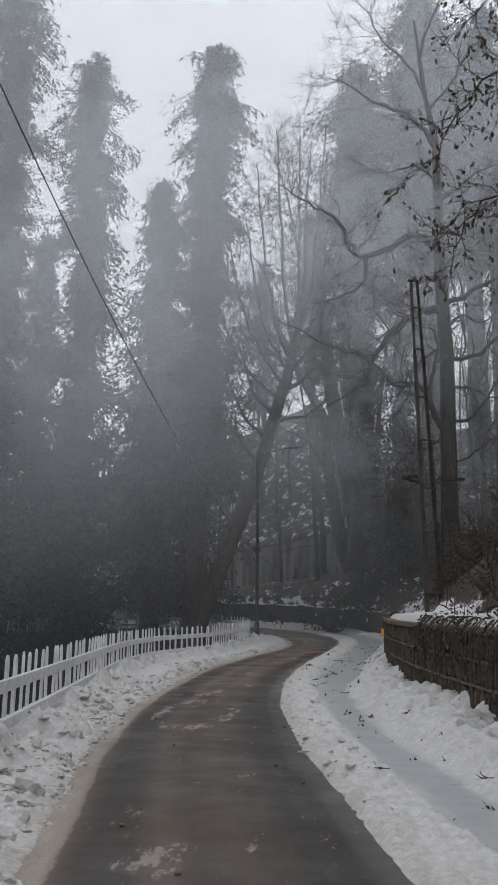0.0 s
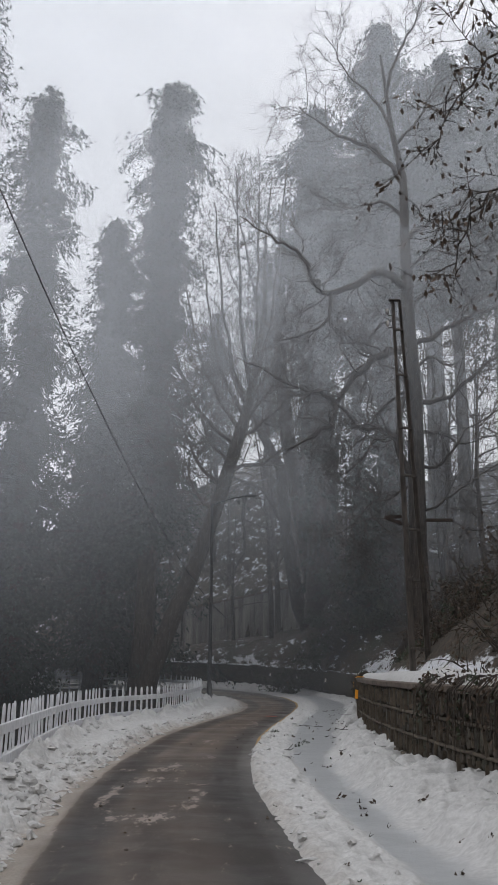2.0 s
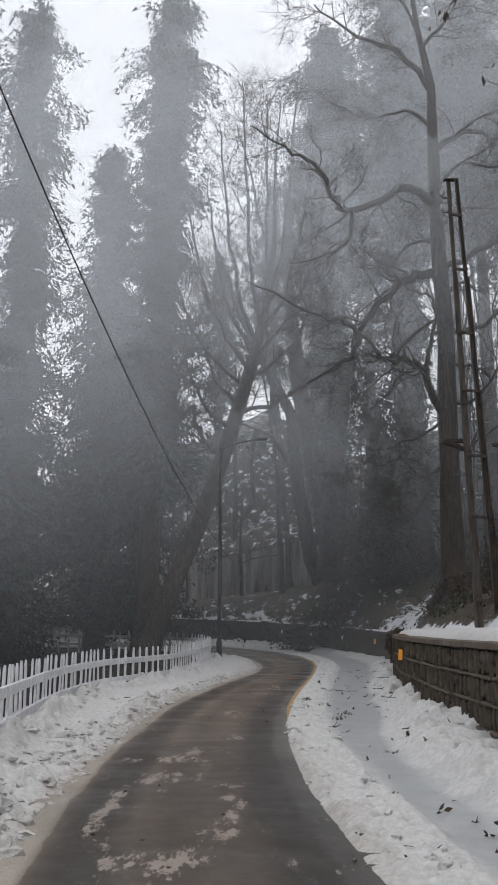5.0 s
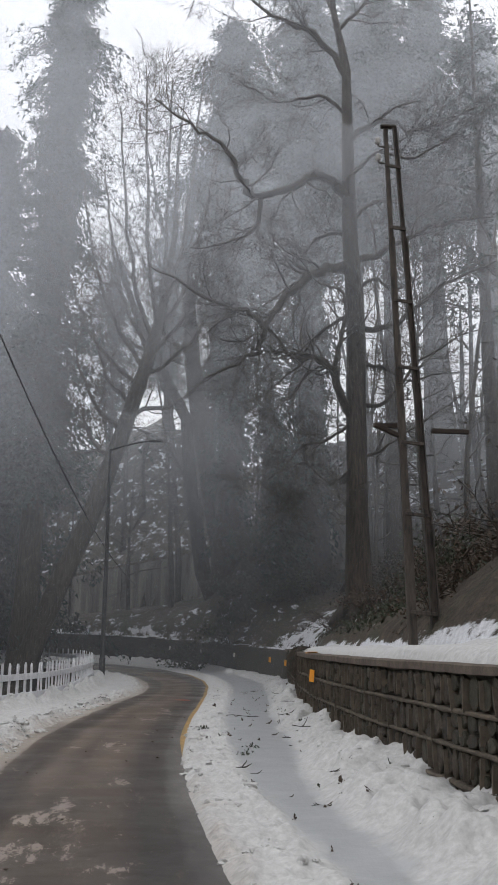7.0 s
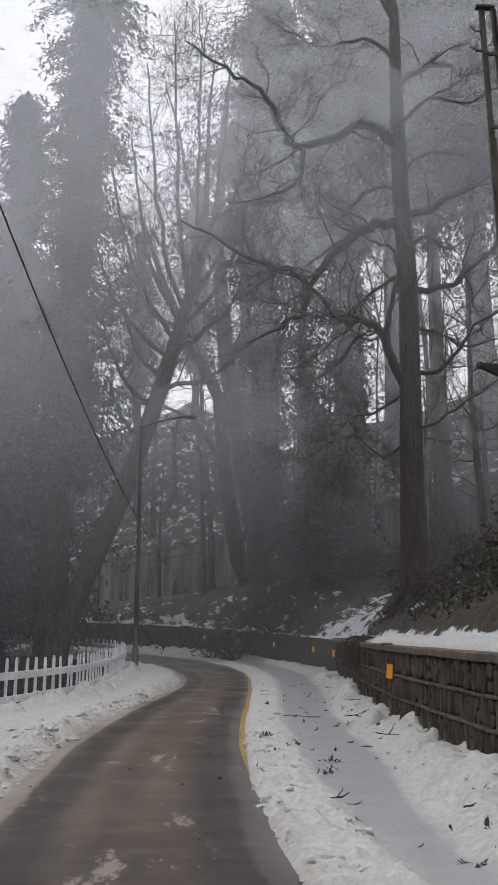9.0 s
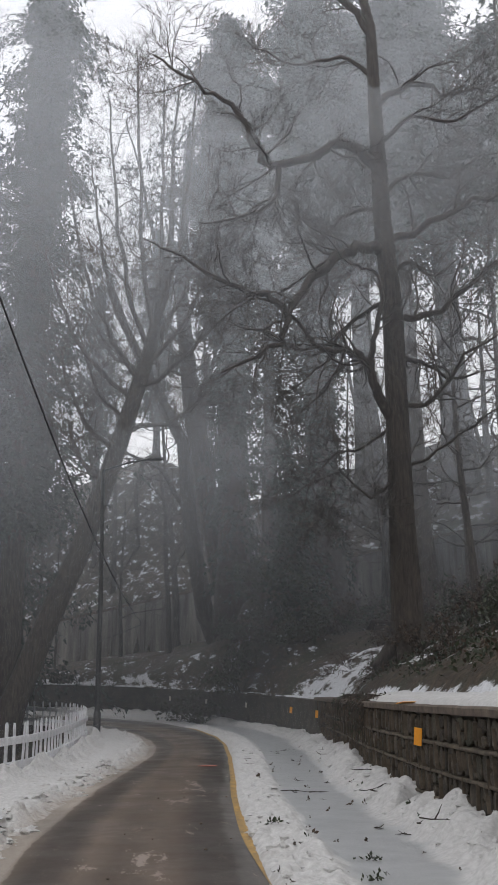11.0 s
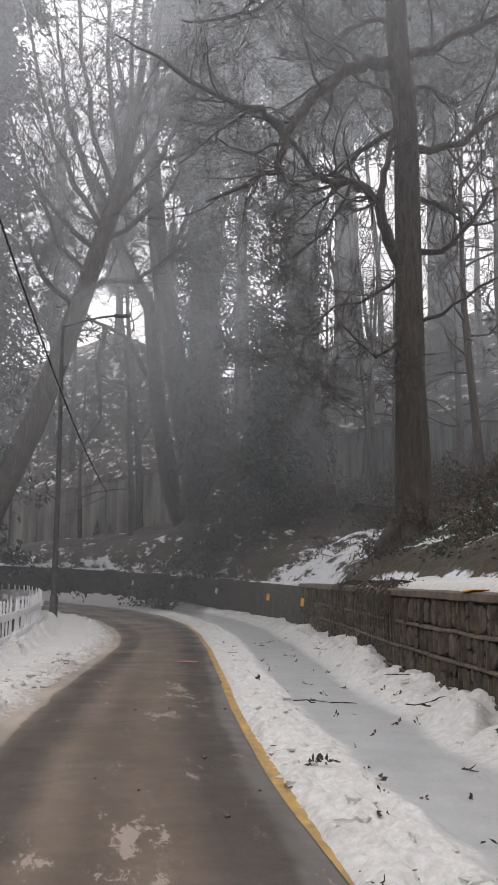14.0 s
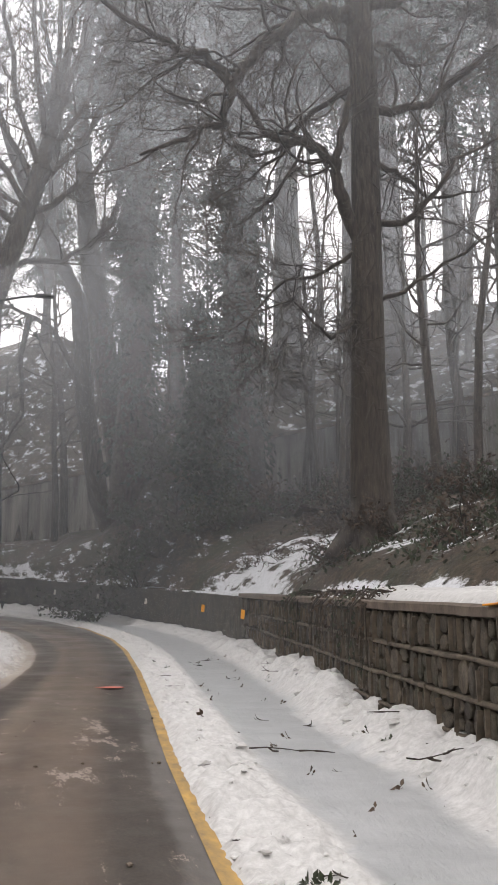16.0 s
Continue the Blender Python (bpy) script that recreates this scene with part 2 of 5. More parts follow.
def make_stone():
    m, n, l, b = material("dark_wet_stone", 0.75)
    col = ramp(n, l, noise_node(n, l, 7, 7, 0.7), [(0.28, (0.02, 0.016, 0.012)), (0.5, (0.06, 0.047, 0.034)), (0.74, (0.15, 0.12, 0.088))])
    info = n.new("ShaderNodeObjectInfo")
    isl = n.new("ShaderNodeNewGeometry")
    add = n.new("ShaderNodeMath")
    add.operation = "ADD"
    l.new(info.outputs["Random"], add.inputs[0])
    l.new(isl.outputs["Random Per Island"], add.inputs[1])
    mr = n.new("ShaderNodeMapRange")
    mr.inputs[2].default_value, mr.inputs[3].default_value, mr.inputs[4].default_value = 2.0, 0.45, 1.6
    l.new(add.outputs[0], mr.inputs[0])
    hs = n.new("ShaderNodeHueSaturation")
    l.new(mr.outputs[0], hs.inputs["Value"])
    l.new(col, hs.inputs["Color"])
    moss = ramp(n, l, noise_node(n, l, 0.8, 6, 0.7), [(0.5, grey(0)), (0.68, grey(0.6))])
    l.new(mix_col(n, l, moss, hs.outputs[0], (0.035, 0.042, 0.018)), b.inputs["Base Color"])
    bump(n, l, b, noise_node(n, l, 24, 6, 0.7), 0.7, 0.03)
    return m


def make_fog_sheet(density):
    """Haze stand-in for flat sheets: lets most light through, thicker aloft, in soft drifts."""
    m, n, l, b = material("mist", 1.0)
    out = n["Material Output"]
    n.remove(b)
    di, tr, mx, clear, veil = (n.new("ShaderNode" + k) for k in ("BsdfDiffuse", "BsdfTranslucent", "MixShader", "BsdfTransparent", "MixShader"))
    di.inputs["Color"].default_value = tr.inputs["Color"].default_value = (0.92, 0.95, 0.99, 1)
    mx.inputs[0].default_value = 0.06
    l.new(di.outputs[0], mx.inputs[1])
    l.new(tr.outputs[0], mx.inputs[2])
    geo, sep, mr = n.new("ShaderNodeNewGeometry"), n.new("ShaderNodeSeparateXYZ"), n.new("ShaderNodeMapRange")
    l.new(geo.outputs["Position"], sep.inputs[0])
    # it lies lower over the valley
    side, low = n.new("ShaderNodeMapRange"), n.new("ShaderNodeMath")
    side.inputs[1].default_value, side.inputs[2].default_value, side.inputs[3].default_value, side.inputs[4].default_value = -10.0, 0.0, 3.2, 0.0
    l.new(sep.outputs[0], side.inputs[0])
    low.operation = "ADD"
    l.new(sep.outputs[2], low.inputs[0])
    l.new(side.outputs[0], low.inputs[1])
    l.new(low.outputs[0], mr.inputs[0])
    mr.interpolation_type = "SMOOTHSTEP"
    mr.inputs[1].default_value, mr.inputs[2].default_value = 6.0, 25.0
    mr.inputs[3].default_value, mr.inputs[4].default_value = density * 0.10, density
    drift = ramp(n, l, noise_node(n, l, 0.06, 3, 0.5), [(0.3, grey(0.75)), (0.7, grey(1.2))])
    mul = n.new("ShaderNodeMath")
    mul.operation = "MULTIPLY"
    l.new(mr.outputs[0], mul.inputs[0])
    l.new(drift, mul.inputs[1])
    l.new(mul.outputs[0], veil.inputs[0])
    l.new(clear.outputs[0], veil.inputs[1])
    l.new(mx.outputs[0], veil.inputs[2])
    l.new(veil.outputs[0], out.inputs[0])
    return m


SNOW, ASPHALT, GROUND, STONE = make_snow(), make_asphalt(), make_ground(), make_stone()
MORTAR = plain_mat("mossy_mortar", (0.02, 0.018, 0.014), (0.07, 0.058, 0.042), 0.85, 3, 40, 0.02)
RIBBON = plain_mat("raised_pointing", (0.04, 0.032, 0.024), (0.15, 0.118, 0.085), 0.85, 5, 50, 0.01)
COPING = plain_mat("weathered_concrete", (0.06, 0.046, 0.035), (0.17, 0.13, 0.10), 0.85, 4, 50, 0.01)
UPPER = plain_mat("streaked_concrete", (0.07, 0.06, 0.05), (0.30, 0.27, 0.235), 0.9, 1.6, 20, 0.02, (1.0, 1.0, 0.12))
WHITE = plain_mat("worn_white_paint", (0.50, 0.50, 0.51), (0.78, 0.78, 0.79), 0.6, 6, 70, 0.004, random_tint=0.08)
BARK = plain_mat("dark_wet_bark", (0.018, 0.014, 0.011), (0.075, 0.058, 0.045), 0.9, 5, 14, 0.06, (3, 3, 0.5))
BARK_PALE = plain_mat("grey_brown_bark", (0.03, 0.024, 0.02), (0.105, 0.082, 0.067), 0.9, 5, 16, 0.06, (3, 3, 0.5))
NEEDLE = plain_mat("fir_needles", (0.013, 0.022, 0.016), (0.042, 0.058, 0.041), 0.75, 1.2, 40, 0.01)
LEAF = plain_mat("dark_shrub_leaves", (0.014, 0.02, 0.009), (0.048, 0.058, 0.025), 0.55, 3, 40, 0.004)
DRY = plain_mat("withered_leaves", (0.03, 0.02, 0.014), (0.10, 0.065, 0.04), 0.7, 3, 40, 0.004)
STEEL = plain_mat("dark_painted_steel", (0.02, 0.02, 0.022), (0.06, 0.058, 0.056), 0.5, 9, 80, 0.002, metal=0.3)
PYLON = plain_mat("weathered_pylon_iron", (0.02, 0.017, 0.015), (0.11, 0.09, 0.075), 0.7, 4, 40, 0.004, (4, 4, 0.7), metal=0.2)
YELLOW = plain_mat("worn_yellow_paint", (0.19, 0.135, 0.075), (0.52, 0.31, 0.075), 0.65, 9, 60, 0.004, (1.0, 0.35, 1.0))
ORANGE = plain_mat("orange_reflector", (0.75, 0.28, 0.01), (0.85, 0.36, 0.02), 0.4, 12, 80, 0.001)
WOOD = plain_mat("dark_weathered_timber", (0.02, 0.015, 0.012), (0.07, 0.05, 0.04), 0.85, 8, 40, 0.006, (1, 1, 5))
CABLE = plain_mat("black_cable", (0.015, 0.015, 0.015), (0.03, 0.03, 0.03), 0.6)
GLASS_W = plain_mat("porcelain", (0.4, 0.38, 0.36), (0.55, 0.52, 0.5), 0.3)
PALE = plain_mat("faded_reflector", (0.4, 0.36, 0.3), (0.55, 0.5, 0.42), 0.5, 12, 80, 0.001)
RUST = plain_mat("red_litter", (0.45, 0.10, 0.07), (0.6, 0.18, 0.12), 0.7)


# ---- mesh helpers ----
def from_arrays(name, verts, faces, mat, attrs=None, smooth=True):
    me = bpy.data.meshes.new(name)
    verts, faces = np.asarray(verts, np.float32), np.asarray(faces, np.int32)
    me.vertices.add(len(verts))
    me.vertices.foreach_set("co", verts.ravel())
    k = faces.shape[1]
    me.loops.add(faces.size)
    me.loops.foreach_set("vertex_index", faces.ravel())
    me.polygons.add(len(faces))
    me.polygons.foreach_set("loop_start", np.arange(0, faces.size, k, dtype=np.int32))
    me.polygons.foreach_set("loop_total", np.full(len(faces), k, np.int32))
    me.polygons.foreach_set("use_smooth", np.full(len(faces), smooth))
    for key, values in (attrs or {}).items():
        a = me.attributes.new(key, "FLOAT", "POINT")
        a.data.foreach_set("value", np.asarray(values, np.float32).ravel())
    me.materials.append(mat)
    me.update(calc_edges=True)
    return me


def grid_faces(rows, cols):
    i = np.arange(rows * cols).reshape(rows, cols)
    return np.stack([i[:-1, :-1], i[:-1, 1:], i[1:, 1:], i[1:, :-1]], -1).reshape(-1, 4)


def from_bm(name, bm, mat, smooth=False):
    me = bpy.data.meshes.new(name)
    bm.to_mesh(me)
    bm.free()
    if smooth:
        for p in me.polygons:
            p.use_smooth = True
    me.materials.append(mat)
    return me


def part(name, me, parent, label=""):
    ob = new(name, me)
    ob.parent = parent
    if label:
        tagged(ob, label)
    return ob


def box_bm(bm, sx, sy, sz, m=None, bevel=0.0):
    """A box on its base's middle, with bevelled edges."""
    res = bmesh.ops.create_cube(bm, size=1.0, matrix=(m or Matrix()) @ Matrix.Translation((0, 0, sz / 2)) @ Matrix.Diagonal((sx, sy, sz, 1)))
    if bevel:
        edges = list({e for v in res["verts"] for e in v.link_edges})
        bmesh.ops.bevel(bm, geom=edges, offset=bevel, segments=1, affect="EDGES", profile=0.5)


def tube_arrays(paths, sides=6):
    """Round tapered tubes: paths is a list of (points, radii)."""
    verts, faces, base = [], [], 0
    ang = np.linspace(0, 2 * np.pi, sides, endpoint=False)
    ca, sa = np.cos(ang), np.sin(ang)
    for pts, rad in paths:
        pts, rad = np.asarray(pts, float), np.asarray(rad, float)
        tang = np.gradient(pts, axis=0)
        tang /= np.linalg.norm(tang, axis=1)[:, None] + 1e-9
        ref = np.where(np.abs(tang[:, 2:3]) > 0.9, [[1.0, 0, 0]], [[0, 0, 1.0]])
        a = np.cross(tang, ref)
        a /= np.linalg.norm(a, axis=1)[:, None] + 1e-9
        for k in range(1, len(a)):
            if np.dot(a[k], a[k - 1]) < 0:
                a[k] = -a[k]
        b = np.cross(tang, a)
        ring = pts[:, None] + rad[:, None, None] * (a[:, None] * ca[None, :, None] + b[:, None] * sa[None, :, None])
        n = len(pts)
        verts.append(ring.reshape(-1, 3))
        i = base + np.arange(n * sides).reshape(n, sides)
        j = np.roll(i, -1, 1)
        faces.append(np.stack([i[:-1], j[:-1], j[1:], i[1:]], -1).reshape(-1, 4))
        base += n * sides
    return np.concatenate(verts), np.concatenate(faces)


def tube_mesh(name, paths, mat, sides=6):
    return from_arrays(name, *tube_arrays(paths, sides), mat)


def thing(name, at, label, category, group="", kind=""):
    ob = new(name)
    ob.location = at
    return tagged(ob, label, category, group, kind)


# ---- ground ----
def build_ground():
    ys = np.unique(np.concatenate([np.linspace(-400, -30, 14), np.arange(-30, 5, 1.5), np.arange(5, 60, 0.45), np.arange(60, 78, 0.25),
                                   np.arange(78, 112, 0.6), np.linspace(112, 600, 24)]))
    off = np.unique(np.concatenate([np.linspace(-420, -40, 16), np.arange(-40, -8, 1.5), np.arange(-8, 0.12, 0.5), [0.1, 0.34],
                                    np.arange(0.6, 12, 0.3), np.arange(12, 44, 0.8), np.linspace(44, 420, 18)]))
    yy, oo = np.meshgrid(ys, off, indexing="ij")
    xx = np.maximum(wall_x(np.clip(yy, -30, 75)), -14) + oo
    zz = terrain_z(xx, yy)
    side = xx - wall_x(np.clip(yy, -30, 76))
    d_w, u = wall_gap(xx, np.clip(yy, -30, 76)), upper_gap(xx, yy)
    cover = np.full(xx.shape, -0.06)
    cover += np.where((side > 0) & (u < 0), (0.08 + 0.42 * (1 - step(41, 46, yy))) * (1 - step(0.8, 1.3, d_w)), 0)
    cover += np.where((side > 0) & (u < 0), 0.22 * step(46, 50, yy) * (1 - step(56, 60, yy)) * (1 - step(2.5, 5.0, d_w)), 0)
    cover += np.where((side > 0) & (u < 0), (-0.10 * (1 - step(24, 34, yy)) + 0.15 * step(30, 36, yy) * (1 - step(44, 48, yy))) * step(1.2, 2.0, d_w), 0)
    cover += np.where((side > 0) & (u < 0), 0.07 * step(56, 60, yy) + 0.05 * step(66, 70, yy) * (1 - step(1.6, 3.2, d_w)), 0)
    cover += np.where(u > 0, 0.115, 0)
    cover += np.where(side < 0, -0.05, 0)
    me = from_arrays("ground", np.stack([xx, yy, zz], -1).reshape(-1, 3), grid_faces(*xx.shape), GROUND, {"cover": cover})
    tagged(new("ground", me), "steep forest floor of brown leaf litter, moss and snow patches", "ground", kind="structure")


build_ground()


def strip_mesh(name, ys, left, right, cols, height, mat, attrs):
    """A sheet between two lines of the plan; height(u, x, y) is its rise over the road."""
    u = np.linspace(0, 1, cols)
    yy, uu = np.meshgrid(ys, u, indexing="ij")
    xx = left(yy) * (1 - uu) + right(yy) * uu
    zz = road_z(yy) + height(uu, xx, yy)
    return from_arrays(name, np.stack([xx, yy, zz], -1).reshape(-1, 3), grid_faces(*xx.shape), mat, {k: f(uu, xx, yy) for k, f in attrs.items()})


def slush_map(u, x, y):
    """Where half-melted slush lies: rims and patches along the tracks."""
    out = np.zeros(x.shape)
    for cx, cy, rx, ry, ring in ((-1.55, 16.6, 0.55, 2.1, 1), (-1.6, 20.6, 0.35, 1.6, 0), (-0.55, 32.4, 0.35, 1.3, 0), (-1.2, 27.0, 0.3, 1.5, 0), (-0.15, 34.6, 0.4, 1.6, 0), (-1.0, 22.6, 0.25, 1.2, 0), (-0.9, 7.0, 0.3, 0.8, 0)):
        r = np.hypot((x - cx) / rx, (y - cy) / ry)
        out += np.exp(-((r - ring) / (0.22 if ring else 0.7)) ** 2)
    return np.clip(out, 0, 1) * (0.5 + 1.6 * np.clip(fbm(x, y * 0.3, 0.35, 61) + 0.3, 0, 1)) - 0.2


def build_road():
    ys = np.concatenate([np.arange(-12, 5, 0.4), np.arange(5, 40, 0.1), np.arange(40, 66, 0.2), np.arange(66, 74, 0.1)])
    me = strip_mesh("road", ys, lambda y: road_l(y) - 0.3, lambda y: road_r(y) + 0.3, 32,
                    lambda u, x, y: -0.006 + 0.02 * np.sin(np.pi * u) + fbm(x, y, 1.5, 5) * 0.012, ASPHALT,
                    {"across": lambda u, x, y: u, "slush": slush_map, "near_dark": lambda u, x, y: step(0.1, 0.2, u) * (1 - step(17, 27, y + 6 * fbm(x, y * 0.4, 2.0, 62)))})
    tagged(new("road", me), "narrow wet brown-grey asphalt road with slush patches", "road", kind="structure")
    ys = np.arange(24, 60, 0.15)
    me = strip_mesh("road_line", ys, lambda y: road_r(y) - 0.015 + 0.10 * (1 - step(24, 29, y)) + fbm(y, y * 0, 2.5, 7) * 0.03, lambda y: road_r(y) + 0.085 + fbm(y, y * 0, 1.5, 8) * 0.03, 3,
                    lambda u, x, y: 0.007 + u * 0.006, YELLOW, {})
    tagged(new("road_line", me), "worn yellow painted line along the road edge", "road marking", kind="structure")


build_road()


def lumps(x, y, s, seed):
    """Rounded clods: steep-sided heaps."""
    n = fbm(x, y, s, seed, 4)
    return np.clip(n * 2.2 + 0.35, 0, 1)


def left_height(u, x, y):
    w = fence_x(y) - road_l(y)
    d = u * np.abs(w)
    flat = 0.025 * step(0, 0.2, d) + 0.07 * step(0.15, 0.8, d)
    heap = np.exp(-((d - 0.42) / 0.24) ** 2) * (0.5 + 0.9 * step(-0.1, 0.15, fbm(x, y, 1.0, 17)))
    rough = (lumps(x, y, 0.22, 11) * 0.10 + (0.12 - np.abs(fbm(x, y, 0.16, 12, 3))) * 0.35) * step(0.05, 0.3, d) * (0.22 + heap)
    k = np.abs(w) - d
    ridge = np.exp(-((k - 0.34) / 0.22) ** 2) * (0.06 + 0.34 * lumps(x, y, 0.42, 13) + 0.24 * fbm(x, y, 0.2, 14, 3)) * (1 - step(53, 58, y))
    return flat - 0.03 + rough + ridge


def right_height(u, x, y):
    d = u
    near = 1 - step(20, 27, y)
    p0, p1 = 0.20 + 0.05 * fbm(y, y * 0, 1.5, 21), (0.5 + 0.2 * (1 - near)) + 0.1 * fbm(y, y * 0, 1.2, 22)
    verge = 0.03 * step(0, 0.06, d) * (1 - step(p0 + 0.04, p0 + 0.12, d))
    rough = (lumps(x, y, 0.24, 23) * 0.07 + (0.12 - np.abs(fbm(x, y, 0.2, 24, 3))) * 0.3) * step(0.0, 0.07, d) * (1 - step(p0 + 0.05, p0 + 0.13, d))
    bank = step(p1 - 0.04, p1 + 0.16, d) * (0.12 + 0.26 * lumps(x, y, 0.6, 25) + (0.14 - np.abs(fbm(x, y, 0.4, 26, 3))) * 0.5) + 0.06 * step(p1, 1.0, d)
    bank = bank * (1 - 0.45 * step(40, 56, y))
    return -0.02 + 0.03 * step(0, 0.05, d) + verge + rough + bank + fbm(x, y, 0.3, 27, 3) * 0.012


def right_ice(u, x, y):
    near = 1 - step(20, 27, y)
    p0, p1 = 0.20 + 0.05 * fbm(y, y * 0, 1.5, 21), (0.5 + 0.2 * (1 - near)) + 0.1 * fbm(y, y * 0, 1.2, 22)
    j = fbm(x, y, 0.3, 28, 3) * 0.12
    return step(p0 + 0.06, p0 + 0.14, u + j) * (1 - step(p1 - 0.06, p1 + 0.03, u + j)) * 0.9


def build_snow():
    ys = np.concatenate([np.arange(-6, 4, 0.3), np.arange(4, 44, 0.055), np.arange(44, 66, 0.12)])
    me = strip_mesh("snow_verge", ys, lambda y: fence_x(y) - 0.5, road_l, 90,
                    lambda u, x, y: left_height(np.clip((1 - u) * (road_l(y) - fence_x(y) + 0.5) / (road_l(y) - fence_x(y)), 0, 1.2), x, y), SNOW,
                    {"dirt": lambda u, x, y: 0.08 + 0.85 * step(0.78, 1.0, u) + 0.3 * np.clip(fbm(x, y, 0.9, 31), 0, 1), "ice": lambda u, x, y: u * 0})
    tagged(new("snow_verge", me), "churned dirty snow heaped along the white fence", "snow", kind="structure")
    ys = np.concatenate([np.arange(-6, 4, 0.3), np.arange(4, 46, 0.05), np.arange(46, 73, 0.12)])
    me = strip_mesh("snow_path", ys, lambda y: road_r(y) + 0.02, lambda y: wall_x(y) + 0.12, 84, right_height, SNOW,
                    {"dirt": lambda u, x, y: 0.55 * (1 - step(0.0, 0.22, u)) * (1 - step(18, 30, y) * 0.7) - 0.08, "ice": right_ice})
    tagged(new("snow_path", me), "trodden icy footpath between rough snow and a bank", "snow", kind="structure")


build_snow()


def cap_height(u, x, y):
    """Rounded snow on the coping, thinner towards its far end."""
    depth = (0.13 + 0.10 * np.clip(fbm(x, y, 1.6, 71) + 0.4, 0, 1)) * (1 - 0.75 * step(36, 42, y)) * (1 - 0.3 * step(22, 27, y))
    lip = np.sqrt(np.clip(u / 0.12, 0, 1))
    rise = 0.22 * np.clip(u - 0.55, 0, 1) * 1.6
    return WALL_H - 0.01 + depth * lip + rise + fbm(x, y, 0.35, 72, 3) * 0.03 * lip - 0.35 * step(0.86, 1.0, u)


def build_snow_cap():
    edge = lambda y: wall_x(y) + 0.03 + 0.10 * step(21, 25, y) + fbm(y, y * 0, 0.8, 73) * 0.10 + 0.3 * step(38, 42, y)
    back = lambda y: wall_x(y) + 1.45 + 0.5 * fbm(y, y * 0, 2.0, 74) - 0.75 * step(36, 42, y)
    me = strip_mesh("snow_cap", np.arange(6, 42, 0.1), edge, back, 26, cap_height, SNOW, {"dirt": lambda u, x, y: u * 0 - 0.1, "ice": lambda u, x, y: u * 0})
    tagged(new("snow_cap", me), "smooth clean snow lying on top of the stone wall", "snow", kind="structure")


build_snow_cap()


# ---- roadside wall ----
def along_wall(y0, y1, stepsize):
    """Points of the wall's face at even steps, with the way along it."""
    ys = np.arange(y0, y1, 0.05)
    xs = wall_x(ys)
    s = np.concatenate([[0], np.cumsum(np.hypot(np.diff(xs), np.diff(ys)))])
    at = np.arange(0, s[-1], stepsize)
    px, py = np.interp(at, s, xs), np.interp(at, s, ys)
    tx, ty = np.gradient(px), np.gradient(py)
    n = np.hypot(tx, ty)
    return px, py, tx / n, ty / n


def sweep(profile, y0, y1, stepsize=0.4, wobble=0.0):
    """A section (out from the face, up from the road) drawn along the wall."""
    px, py, tx, ty = along_wall(y0, y1, stepsize)
    prof = np.array(profile, float)
    out, up = prof[:, 0][None], prof[:, 1][None]
    jig = fbm(np.arange(len(px))[:, None] * 0.37, out * 9 + up * 5, 1.0, 41) * wobble
    x = px[:, None] + (out + jig) * ty[:, None]
    y = py[:, None] - (out + jig) * tx[:, None]
    z = road_z(py)[:, None] + up + jig
    k = len(profile)
    i = np.arange(len(px) * k).reshape(len(px), k)
    j = np.roll(i, -1, 1)
    faces = np.stack([i[:-1], i[1:], j[1:], j[:-1]], -1).reshape(-1, 4)
    return np.stack([x, y, z], -1).reshape(-1, 3), faces


